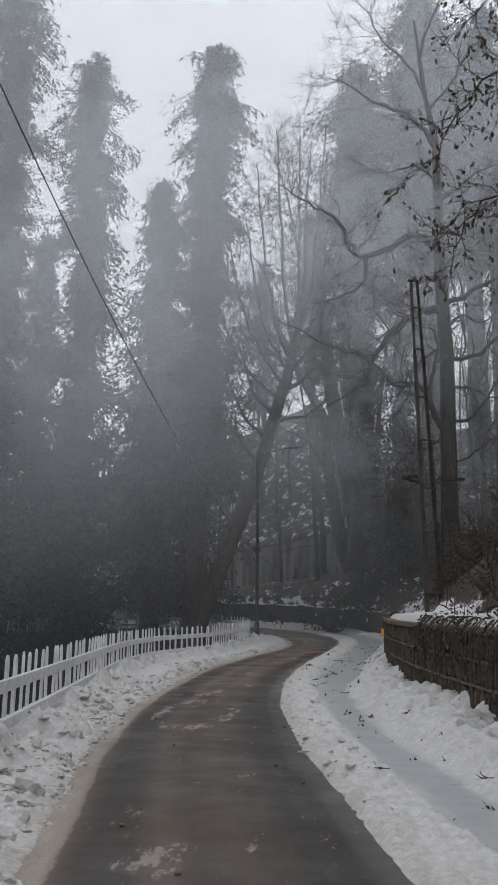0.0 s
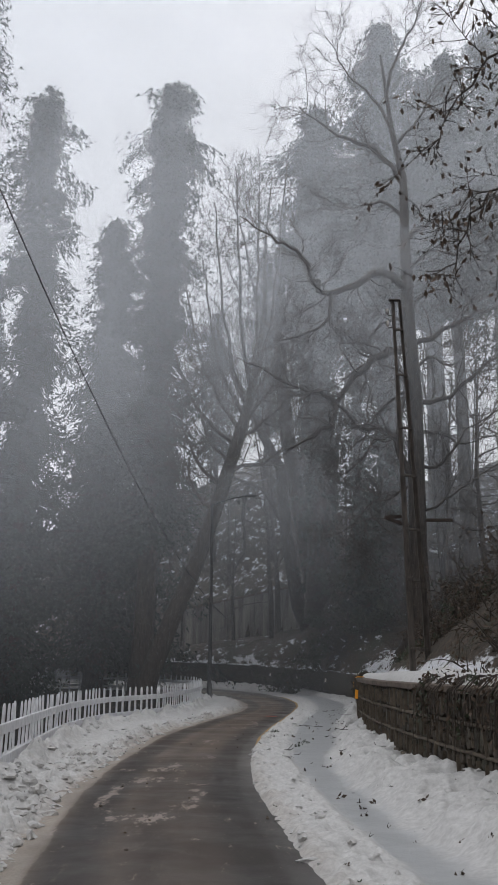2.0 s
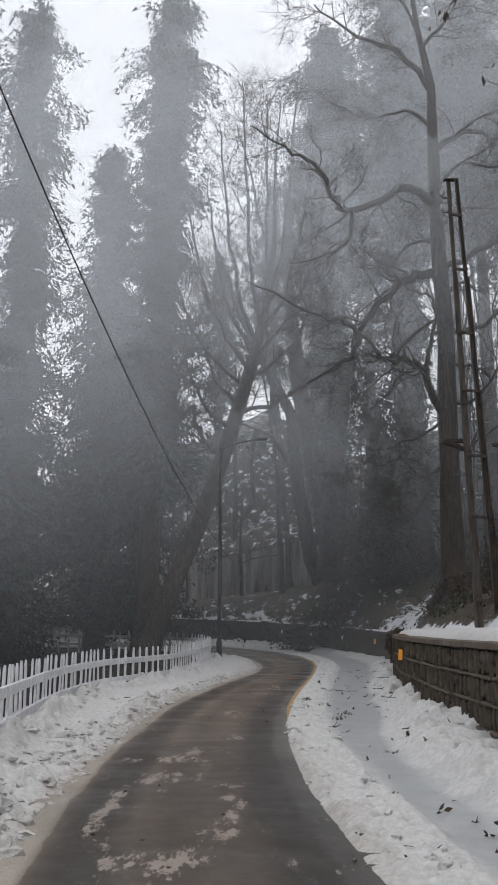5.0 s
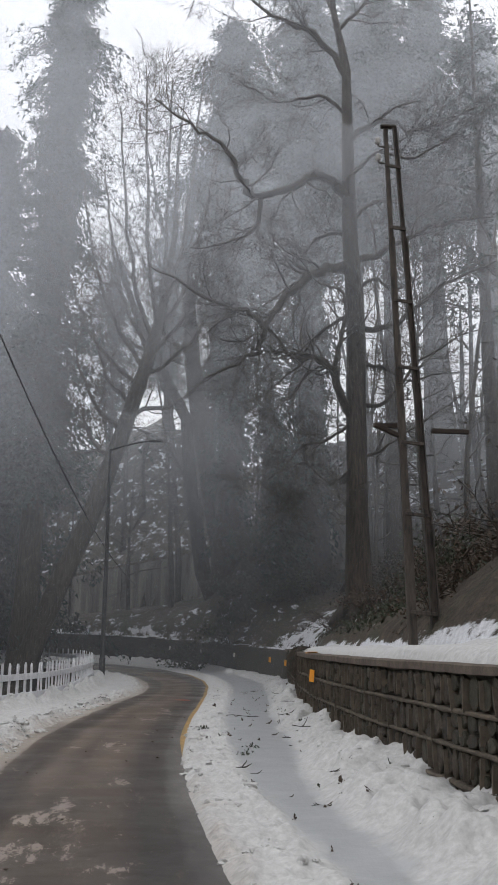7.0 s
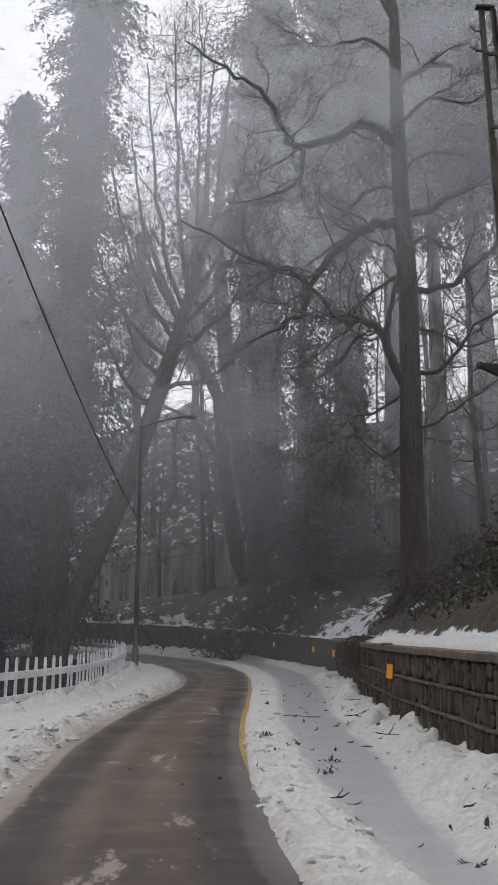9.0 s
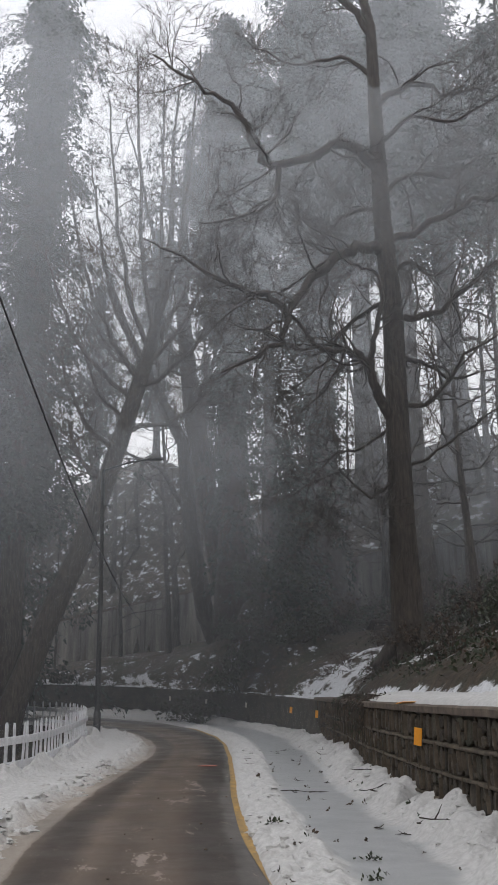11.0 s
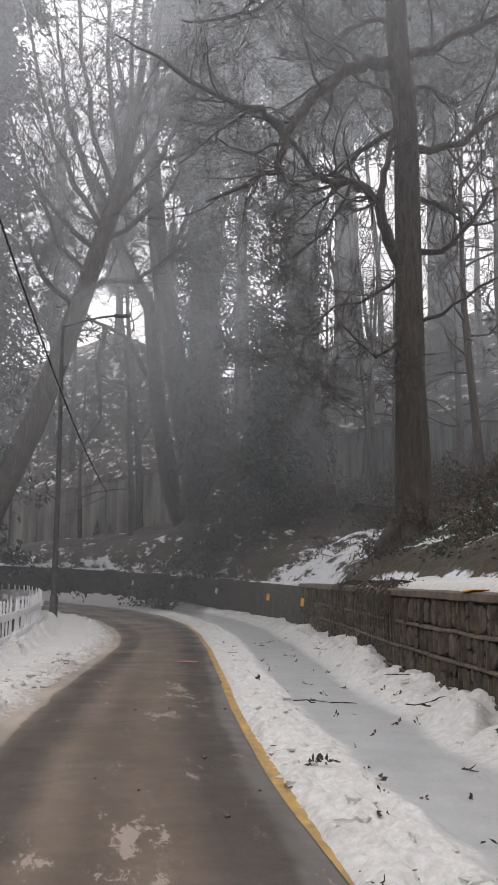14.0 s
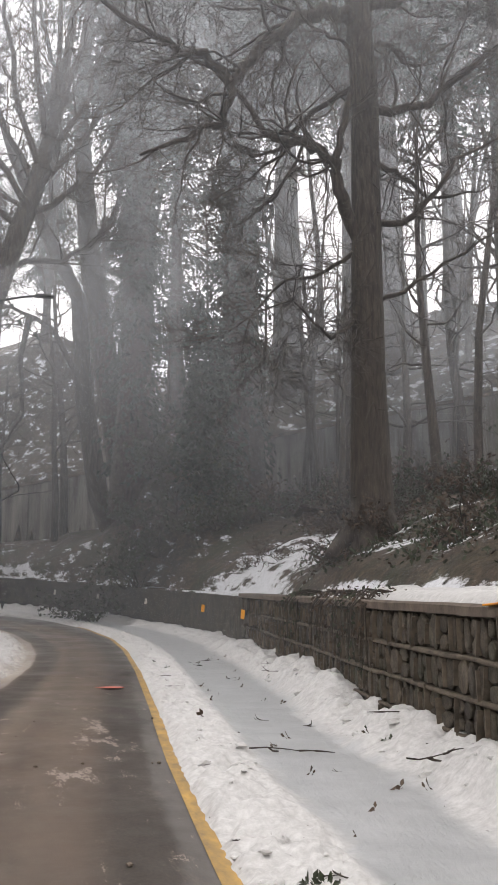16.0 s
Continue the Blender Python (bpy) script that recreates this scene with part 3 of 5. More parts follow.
def build_wall():
    wall = tagged(new("wall_roadside", from_arrays("wall_roadside", *sweep([(0.03, -0.4), (0.03, WALL_H - 0.10), (0.46, WALL_H - 0.10), (0.46, -0.4)], -8, 75.5), MORTAR, smooth=False)),
                  "dark mossy stone retaining wall beside the snowy footpath", "wall", kind="structure")
    part("coping", from_arrays("coping", *sweep([(-0.05, WALL_H - 0.097), (-0.055, WALL_H - 0.02), (-0.03, WALL_H), (0.50, WALL_H), (0.50, WALL_H - 0.097)], -8, 50.0, 0.25, 0.02), COPING, smooth=False),
         wall, "brown weathered concrete coping")
    for up in (0.28, 0.60, 0.93):
        part("pointing_band", from_arrays("pointing_band", *sweep([(0.05, up - 0.022), (-0.035, up - 0.02), (-0.045, up), (-0.035, up + 0.02), (0.05, up + 0.024)], -8, 46.0, 0.2, 0.03), RIBBON, smooth=False),
             wall, "raised band of mortar pointing")
    # rubble stones, each proud of the mortar
    rng = random.Random(5)
    shapes = []
    for k in range(10):
        bm = bmesh.new()
        w, h = 0.9, 0.9
        n = 6 + k % 3
        ring = [Vector((0, math.cos(a) * w * 0.5 * rng.uniform(0.8, 1.12), math.sin(a) * h * 0.5 * rng.uniform(0.8, 1.12))) for a in [2 * math.pi * i / n + rng.uniform(-0.2, 0.2) + 0.4 for i in range(n)]]
        back = [bm.verts.new(v + Vector((0.5, 0, 0))) for v in ring]
        mid = [bm.verts.new(v * 1.0 + Vector((-0.3 + rng.uniform(-0.1, 0.1), 0, 0))) for v in ring]
        front = [bm.verts.new(v * 0.84 + Vector((-0.62 + rng.uniform(-0.12, 0.12), 0, 0))) for v in ring]
        for a, b in ((back, mid), (mid, front)):
            for i in range(n):
                bm.faces.new((a[i], a[(i + 1) % n], b[(i + 1) % n], b[i]))
        bm.faces.new(front)
        bmesh.ops.recalc_face_normals(bm, faces=bm.faces)
        shapes.append(from_bm("stone", bm, STONE))
    rest_v, rest_f, base, single = [], [], 0, 0
    for row, (z0, z1) in enumerate(((-0.06, 0.27), (0.29, 0.59), (0.61, 0.92), (0.94, 1.27))):
        px, py, tx, ty = along_wall(8, 50, 0.02)
        i = 0
        while i < len(px) - 30:
            w = rng.uniform(0.13, 0.36)
            split = 2 if rng.random() < 0.35 else 1
            m = min(i + int(w / 0.04), len(px) - 1)
            for q in range(split):
                hh = (z1 - z0) / split
                mat = Matrix.Translation((px[m], py[m], float(road_z(py[m])) + z0 + hh * (q + 0.5))) @ Matrix.Rotation(math.atan2(ty[m], tx[m]) - math.pi / 2, 4, "Z")
                mat = mat @ Matrix.Rotation(rng.uniform(-0.12, 0.12), 4, "X") @ Matrix.Diagonal((rng.uniform(0.02, 0.045), w * 1.14, hh * 1.12, 1))
                me = rng.choice(shapes)
                if 29.2 < py[m] < 39.5 and single < 300:
                    ob = part("stone", me, wall)
                    ob.matrix_basis = mat
                    single += 1
                else:
                    co = np.array([mat @ v.co for v in me.vertices])
                    for p in me.polygons:
                        vs = [base + v for v in p.vertices]
                        for t in range(1, len(vs) - 1):
                            rest_f.append((vs[0], vs[t], vs[t + 1]))
                    rest_v.append(co)
                    base += len(co)
            i += int(w / 0.02) + 1
    ob = part("stonework", from_arrays("stonework", np.concatenate(rest_v), rest_f, STONE, smooth=False), wall, "rubble stones set in dark mortar")
    tagged(ob, kind="stuff")
    # upright ribs of pointing between the stones
    v_all, f_all, base = [], [], 0
    cube = np.array([(a, b, c) for a in (-0.5, 0.5) for b in (-0.5, 0.5) for c in (-0.5, 0.5)])
    quads = np.array([(0, 1, 3, 2), (4, 6, 7, 5), (0, 4, 5, 1), (2, 3, 7, 6), (0, 2, 6, 4), (1, 5, 7, 3)])
    px, py, tx, ty = along_wall(8, 48, 0.02)
    for z0, z1 in ((-0.05, 0.27), (0.29, 0.59), (0.61, 0.92), (0.94, 1.27)):
        i = 0
        while i < len(px) - 4:
            h = (z1 - z0) * rng.uniform(0.55, 1.0)
            m = Matrix.Translation((px[i], py[i], float(road_z(py[i])) + (z0 + z1) / 2 + rng.uniform(-0.04, 0.04))) @ Matrix.Rotation(math.atan2(ty[i], tx[i]) - math.pi / 2, 4, "Z") @ Matrix.Rotation(rng.uniform(-0.3, 0.3), 4, "X")
            m = m @ Matrix.Diagonal((0.11, rng.uniform(0.012, 0.026), h, 1))
            v_all.append(np.array([m @ Vector(c) for c in cube]))
            f_all.append(quads + base)
            base += 8
            i += int(rng.uniform(0.16, 0.6) / 0.02)
    tagged(part("pointing_ribs", from_arrays("pointing_ribs", np.concatenate(v_all), np.concatenate(f_all), RIBBON, smooth=False), wall, "pale upright ribs of mortar"), kind="stuff")
    # upper wall
    ends = np.array([(-22.0, 104.84), (30.0, 51.74)])
    along = (ends[1] - ends[0]) / np.linalg.norm(ends[1] - ends[0])
    out = np.array([along[1], -along[0]])

    def block(s0, s1, thick, z0, z1):
        """A straight piece of the upper wall between two shares of its length."""
        v = []
        for s in (s0, s1):
            p = ends[0] + (ends[1] - ends[0]) * s
            for q in (-0.5, 0.5):
                for z in (z0, z1):
                    c = p + out * q * thick
                    v.append((c[0], c[1], float(upper_base(p[0])) + z))
        return np.array(v), np.array([(0, 1, 3, 2), (4, 6, 7, 5), (0, 4, 5, 1), (2, 3, 7, 6), (0, 2, 6, 4), (1, 5, 7, 3)])
    up = tagged(new("wall_upper", from_arrays("wall_upper", *block(0, 1, 1.0, -1.5, UPPER_H - 0.1), UPPER, smooth=False)), "streaked grey concrete retaining wall up the hillside", "wall", kind="structure")
    part("coping", from_arrays("coping", *block(0, 1, 1.16, UPPER_H - 0.097, UPPER_H + 0.06), COPING, smooth=False), up)
    for k in range(26):
        part("pier", from_arrays("pier", *block(k / 26 + 0.008, k / 26 + 0.013, 1.14, -1.4, UPPER_H - 0.1), UPPER, smooth=False), up)


def build_reflectors():
    bm = bmesh.new()
    box_bm(bm, 0.012, 0.15, 0.22, Matrix.Translation((0, 0, -0.11)), 0.003)
    plate = from_bm("reflector", bm, ORANGE)
    bm = bmesh.new()
    box_bm(bm, 0.012, 0.10, 0.2, Matrix.Translation((0, 0, -0.1)), 0.003)
    faded = from_bm("reflector", bm, PALE)
    for y, up in ((29.9, 0.98), (48.8, 0.88), (55.4, 0.85), (61.0, 0.85), (64.6, 0.85), (67.6, 0.85)):
        pale = y > 60
        ob = tagged(new("reflector", faded if pale else plate), "small faded reflector plate on the dark wall" if pale else "small orange reflector plate fixed to the stone wall", "reflector", "reflectors on the wall")
        x = float(wall_x(y))
        sl = float(wall_x(y + 0.3) - wall_x(y - 0.3)) / 0.6
        ob.matrix_basis = Matrix.Translation((x - 0.085, y, float(road_z(y)) + up)) @ Matrix.Rotation(-math.atan(sl) + radians(28), 4, "Z") @ Matrix.Rotation(radians(9), 4, "X")
    bm = bmesh.new()
    box_bm(bm, 0.2, 0.34, 0.012, None, 0.003)
    ob = tagged(new("reflector", from_bm("reflector", bm, ORANGE)), "orange painted mark on top of the wall coping", "reflector", "reflectors on the wall")
    ob.location = (float(wall_x(31.2)) + 0.02, 31.2, float(road_z(31.2)) + WALL_H + 0.004)


# ---- picket fence ----
def build_fence():
    fence = thing("fence", (-4, 30, 2), "white painted picket fence leaning along the snowy roadside", "fence")
    inv = Matrix.Translation((4, -30, -2))
    ys = np.arange(-2, 66.5, 0.02)
    xs = fence_x(ys)
    s = np.concatenate([[0], np.cumsum(np.hypot(np.diff(xs), np.diff(ys)))])
    bm = bmesh.new()
    w, d, h = 0.085, 0.035, 1.36
    v = [bm.verts.new((sx * w / 2, sy * d / 2, z)) for z in (0, h - 0.06) for sx, sy in ((-1, -1), (1, -1), (1, 1), (-1, 1))]
    t = [bm.verts.new((sx * w * 0.28, sy * d * 0.3, h)) for sx, sy in ((-1, -1), (1, -1), (1, 1), (-1, 1))]
    for a, b in ((v[:4], v[4:]), (v[4:], t)):
        for i in range(4):
            bm.faces.new((a[i], a[(i + 1) % 4], b[(i + 1) % 4], b[i]))
    bm.faces.new(t)
    picket = from_bm("picket", bm, WHITE)
    rng = random.Random(8)
    at = np.arange(0, s[-1], 0.5)
    for k, q in enumerate(at):
        y = float(np.interp(q, s, ys)) + rng.uniform(-0.03, 0.03)
        x = float(fence_x(y))
        ang = math.atan2(1.0, float(fence_x(y + 0.3) - fence_x(y - 0.3)) / 0.6)
        ob = part("picket", picket, fence)
        ob.matrix_basis = inv @ Matrix.Translation((x, y, float(road_z(y)) - 0.34 + rng.uniform(-0.02, 0.02))) @ Matrix.Rotation(ang, 4, "Z") @ pose(0, 0, 0, rng.uniform(-1.5, 1.5), rng.uniform(-2, 2), rng.uniform(-6, 6))
    span = 2.5
    k = 0
    while k * span < s[-1] - span:
        for up, hh in ((0.63, 0.14), (0.20, 0.13)):
            y0, y1 = (float(np.interp(v, s, ys)) for v in (k * span, (k + 1) * span))
            p, q = Vector((float(fence_x(y0)), y0, float(road_z(y0)) + up)), Vector((float(fence_x(y1)), y1, float(road_z(y1)) + up))
            bm = bmesh.new()
            m = Matrix.Translation((p + q) / 2) @ (q - p).to_track_quat("X", "Z").to_matrix().to_4x4() @ Matrix.Translation((0, -0.052, 0))
            box_bm(bm, (q - p).length + 0.03, 0.06, hh, inv @ m, 0.006)
            part("rail", from_bm("rail", bm, WHITE), fence)
        k += 1


# ---- posts ----
def build_lamp():
    x, y = -2.05, 53.7
    z = 4.12
    lamp = thing("street_lamp", (x, y, z), "tall dark steel street lamp with a curved arm", "street lamp")
    part("pole", tube_mesh("pole", [([(0, 0, -0.3), (0, 0, 0.5), (0, 0, 5), (-0.04, 0, 9.55)], [0.105, 0.1, 0.085, 0.06])], STEEL, 10), lamp)
    part("base_sleeve", tube_mesh("base_sleeve", [([(0, 0, -0.3), (0, 0, 0.9), (0, 0, 0.93)], [0.13, 0.13, 0.1])], STEEL, 10), lamp)
    arm = [(-0.04 + 1.75 * u, 0, 9.5 + 0.5 * math.sin(u * 1.3)) for u in np.linspace(0, 1, 8)]
    part("arm", tube_mesh("arm", [(arm, [0.035] * 8)], STEEL, 8), lamp)
    bm = bmesh.new()
    box_bm(bm, 0.55, 0.2, 0.1, Matrix.Translation((1.85, 0, 9.93)), 0.03)
    part("lamp_head", from_bm("lamp_head", bm, STEEL), lamp)
    part("bracket", tube_mesh("bracket", [([(-0.05, 0, 8.15), (0.15, 0, 8.2), (0.27, 0, 8.12)], [0.02, 0.02, 0.03])], STEEL, 6), lamp)


def build_pylon():
    z0 = 3.0
    pyl = thing("utility_pole", (3.27, 25.4, z0), "twin-legged weathered iron utility pole with cross braces", "utility pole")
    for sx, top in ((-0.17, -0.36), (0.18, -0.21)):
        segs = 4
        for k in range(segs):
            a, b = k / segs, (k + 1) / segs
            za, zb = a * 8.86 - (0.4 if k == 0 else 0), b * 8.86 + (0.25 if k < segs - 1 else 0)
            xa, xb = sx + (top - sx) * a, sx + (top - sx) * b
            wdt = 0.13 - 0.02 * k
            bm = bmesh.new()
            p, q = Vector((xa, 0.012 * (k % 2), za)), Vector((xb, 0.012 * (k % 2), zb))
            m = Matrix.Translation(p) @ (q - p).to_track_quat("Z", "Y").to_matrix().to_4x4()
            # channel section: web and two flanges
            box_bm(bm, 0.018, wdt, (q - p).length, m, 0.003)
            box_bm(bm, wdt * 0.6, 0.016, (q - p).length, m @ Matrix.Translation((wdt * 0.3 * (1 if sx < 0 else -1) * -1, wdt / 2 - 0.008, 0)), 0.003)
            box_bm(bm, wdt * 0.6, 0.016, (q - p).length, m @ Matrix.Translation((wdt * 0.3 * (1 if sx < 0 else -1) * -1, -wdt / 2 + 0.008, 0)), 0.003)
            part("leg_section", from_bm("leg_section", bm, PYLON), pyl)
    for h in (0.9, 2.35, 3.45, 4.65, 5.75, 7.0, 8.1):
        f = h / 8.86
        xa, xb = -0.17 - 0.19 * f, 0.18 - 0.39 * f
        bm = bmesh.new()
        box_bm(bm, xb - xa + 0.07, 0.03, 0.055, pose((xa + xb) / 2, -0.05, h, 0, 5, 0), 0.006)
        part("cross_brace", from_bm("cross_brace", bm, PYLON), pyl)
    for h, l, a, y in ((3.62, 0.62, 12, -0.02), (3.75, 0.5, -8, 0.12)):
        bm = bmesh.new()
        box_bm(bm, l, 0.06, 0.07, pose(-0.45, y, h, 0, a, 25), 0.006)
        part("cross_arm", from_bm("cross_arm", bm, WOOD), pyl)
    bm = bmesh.new()
    box_bm(bm, 0.62, 0.06, 0.07, pose(0.5, 0.0, 3.66, 0, -3, 10), 0.006)
    part("cross_arm", from_bm("cross_arm", bm, WOOD), pyl)
    bm = bmesh.new()
    box_bm(bm, 0.26, 0.10, 0.04, pose(-0.32, 0, 8.86), 0.006)
    part("top_plate", from_bm("top_plate", bm, PYLON), pyl)
    for h in (8.5, 8.2):
        path = [((-0.36 - 0.02, 0, h), (-0.47, 0, h), (-0.5, 0, h + 0.03), (-0.5, 0, h + 0.12))]
        br = part("insulator_bracket", tube_mesh("insulator_bracket", [(path[0], [0.014] * 4)], PYLON, 6), pyl)
        part("insulator", tube_mesh("insulator", [([(-0.5, 0, h + 0.04), (-0.5, 0, h + 0.07), (-0.5, 0, h + 0.1), (-0.5, 0, h + 0.13), (-0.5, 0, h + 0.17)], [0.02, 0.055, 0.03, 0.05, 0.015])], GLASS_W, 10), br)


def build_sign():
    z = float(terrain_z(9.2, 57.2))
    sign = thing("notice_shelter", (9.2, 57.2, z), "small dark timber board with a sloped roof on two posts", "notice board")
    top = 8.1 - z
    for x in (-0.33, 0.67):
        bm = bmesh.new()
        box_bm(bm, 0.13, 0.13, top + 0.5, Matrix.Translation((x, 0, -0.5)), 0.01)
        part("post", from_bm("post", bm, WOOD), sign)
    bm = bmesh.new()
    box_bm(bm, 1.75, 0.9, 0.09, pose(0.1, 0, top + 0.32, -14, 5, 0), 0.01)
    part("roof_board", from_bm("roof_board", bm, WOOD), sign)
    bm = bmesh.new()
    box_bm(bm, 1.5, 0.06, 0.42, pose(0.15, -0.1, top - 0.05), 0.01)
    part("panel", from_bm("panel", bm, WOOD), sign)


def build_cable():
    pts = []
    a, b, lamp = Vector((-4.16, 12, 9.87)), Vector((0.62, 57, 8.21)), Vector((-2.05, 53.62, 7.4))
    hang = lambda s: a.lerp(b, s) - Vector((0, 0, 2.51 * 4 * s * (1 - s)))
    for k in range(60):
        s = -0.55 + 1.55 * k / 59
        v = hang(s)
        if s > 0.7:
            v = hang(0.7).lerp(lamp, (s - 0.7) / 0.3)
        pts.append(v)
    tagged(new("overhead_cable", tube_mesh("overhead_cable", [(pts, [0.010] * 60)], CABLE, 6)), "thin black overhead cable sagging across the road", "cable")


# ---- trees ----
def bend_path(p, way, length, n, rng, wander, rise=0.0):
    """A crooked line of n points."""
    pts, v = [Vector(p)], Vector(way).normalized()
    for _ in range(n - 1):
        v = (v + Vector((rng.gauss(0, wander), rng.gauss(0, wander), rng.gauss(0, wander) + rise))).normalized()
        pts.append(pts[-1] + v * length / (n - 1))
    return pts


def grow(paths, p, way, length, rad, level, rng, wander=0.24, rise=0.03, spread=0.8, kids=(4, 7)):
    """Limbs that fork again and again into twigs."""
    n = 7 if level > 1 else 5
    pts = bend_path(p, way, length, n, rng, wander, rise)
    paths.append((pts, [rad * (1 - 0.72 * k / (n - 1)) for k in range(n)], level))
    if level == 0:
        return
    for _ in range(rng.randint(*kids)):
        t = rng.uniform(0.25, 1.0) * (n - 1.001)
        k = int(t)
        q = pts[k].lerp(pts[k + 1], t - k)
        along = (pts[k + 1] - pts[k]).normalized()
        side = Vector((rng.gauss(0, 1), rng.gauss(0, 1), rng.gauss(0.15, 0.8)))
        side = (side - along * side.dot(along)).normalized()
        grow(paths, q, along * rng.uniform(0.5, 1.0) + side * spread * rng.uniform(0.6, 1.2), length * rng.uniform(0.42, 0.68),
             max(rad * (1 - 0.72 * t / (n - 1)) * rng.uniform(0.45, 0.7), 0.010), level - 1, rng, wander, rise, spread, kids)


def limb(paths, ctrl, r0, r1, rng, twigs=8, level=2, length=2.6, spread=0.8, min_t=0.2):
    """A drawn limb through a few control points, with twigs grown along it."""
    ctrl = [Vector(c) for c in ctrl]
    pts = []
    for i in range(len(ctrl) - 1):
        a, b, c, d = ctrl[max(i - 1, 0)], ctrl[i], ctrl[i + 1], ctrl[min(i + 2, len(ctrl) - 1)]
        for k in range(4):
            t = k / 4
            pts.append(0.5 * (2 * b + (c - a) * t + (2 * a - 5 * b + 4 * c - d) * t * t + (3 * b - a - 3 * c + d) * t ** 3))
    pts.append(ctrl[-1])
    n = len(pts)
    size = (r0 + r1) * 0.2 + 0.02
    pts = [p + Vector((rng.gauss(0, size), rng.gauss(0, size), rng.gauss(0, size))) if 1 < k < n - 1 else p for k, p in enumerate(pts)]
    paths.append((pts, [r0 + (r1 - r0) * k / (n - 1) for k in range(n)], 9))
    for _ in range(twigs):
        t = rng.uniform(min_t, 1) * (n - 1.001)
        k = int(t)
        along = (pts[k + 1] - pts[k]).normalized()
        side = Vector((rng.gauss(0, 1), rng.gauss(0, 1), rng.gauss(0.1, 0.9)))
        side = (side - along * side.dot(along)).normalized()
        grow(paths, pts[k], along * 0.6 + side * spread, length * rng.uniform(0.5, 1.1), max((r0 + (r1 - r0) * k / n) * rng.uniform(0.28, 0.45), 0.014), level, rng)


def tree_from(name, at, trunk_paths, paths, bark, label, group=""):
    tree = thing(name, at, label, "tree", group)
    inv = Vector(at)
    loc = lambda ps: [([p - inv for p in pts], rad) for pts, rad, *_ in ps]
    part("trunk", tube_mesh("trunk", loc(trunk_paths), bark, 12), tree)
    for p in [p for p in paths if p[2] == 9]:
        part("limb", tube_mesh("limb", loc([p]), bark, 8), tree)
    thick = [p for p in paths if p[2] in (2, 3)]
    thin = [p for p in paths if p[2] < 2]
    if thick:
        v, f = tube_arrays(loc(thick), 5)
        v2, f2 = tube_arrays(loc(thin), 3)
        ob = part("crown", from_arrays("crown", np.concatenate([v, v2]), np.concatenate([f, f2 + len(v)]), bark), tree)
        tagged(ob, "dense leafless twigs", kind="stuff")
    return tree


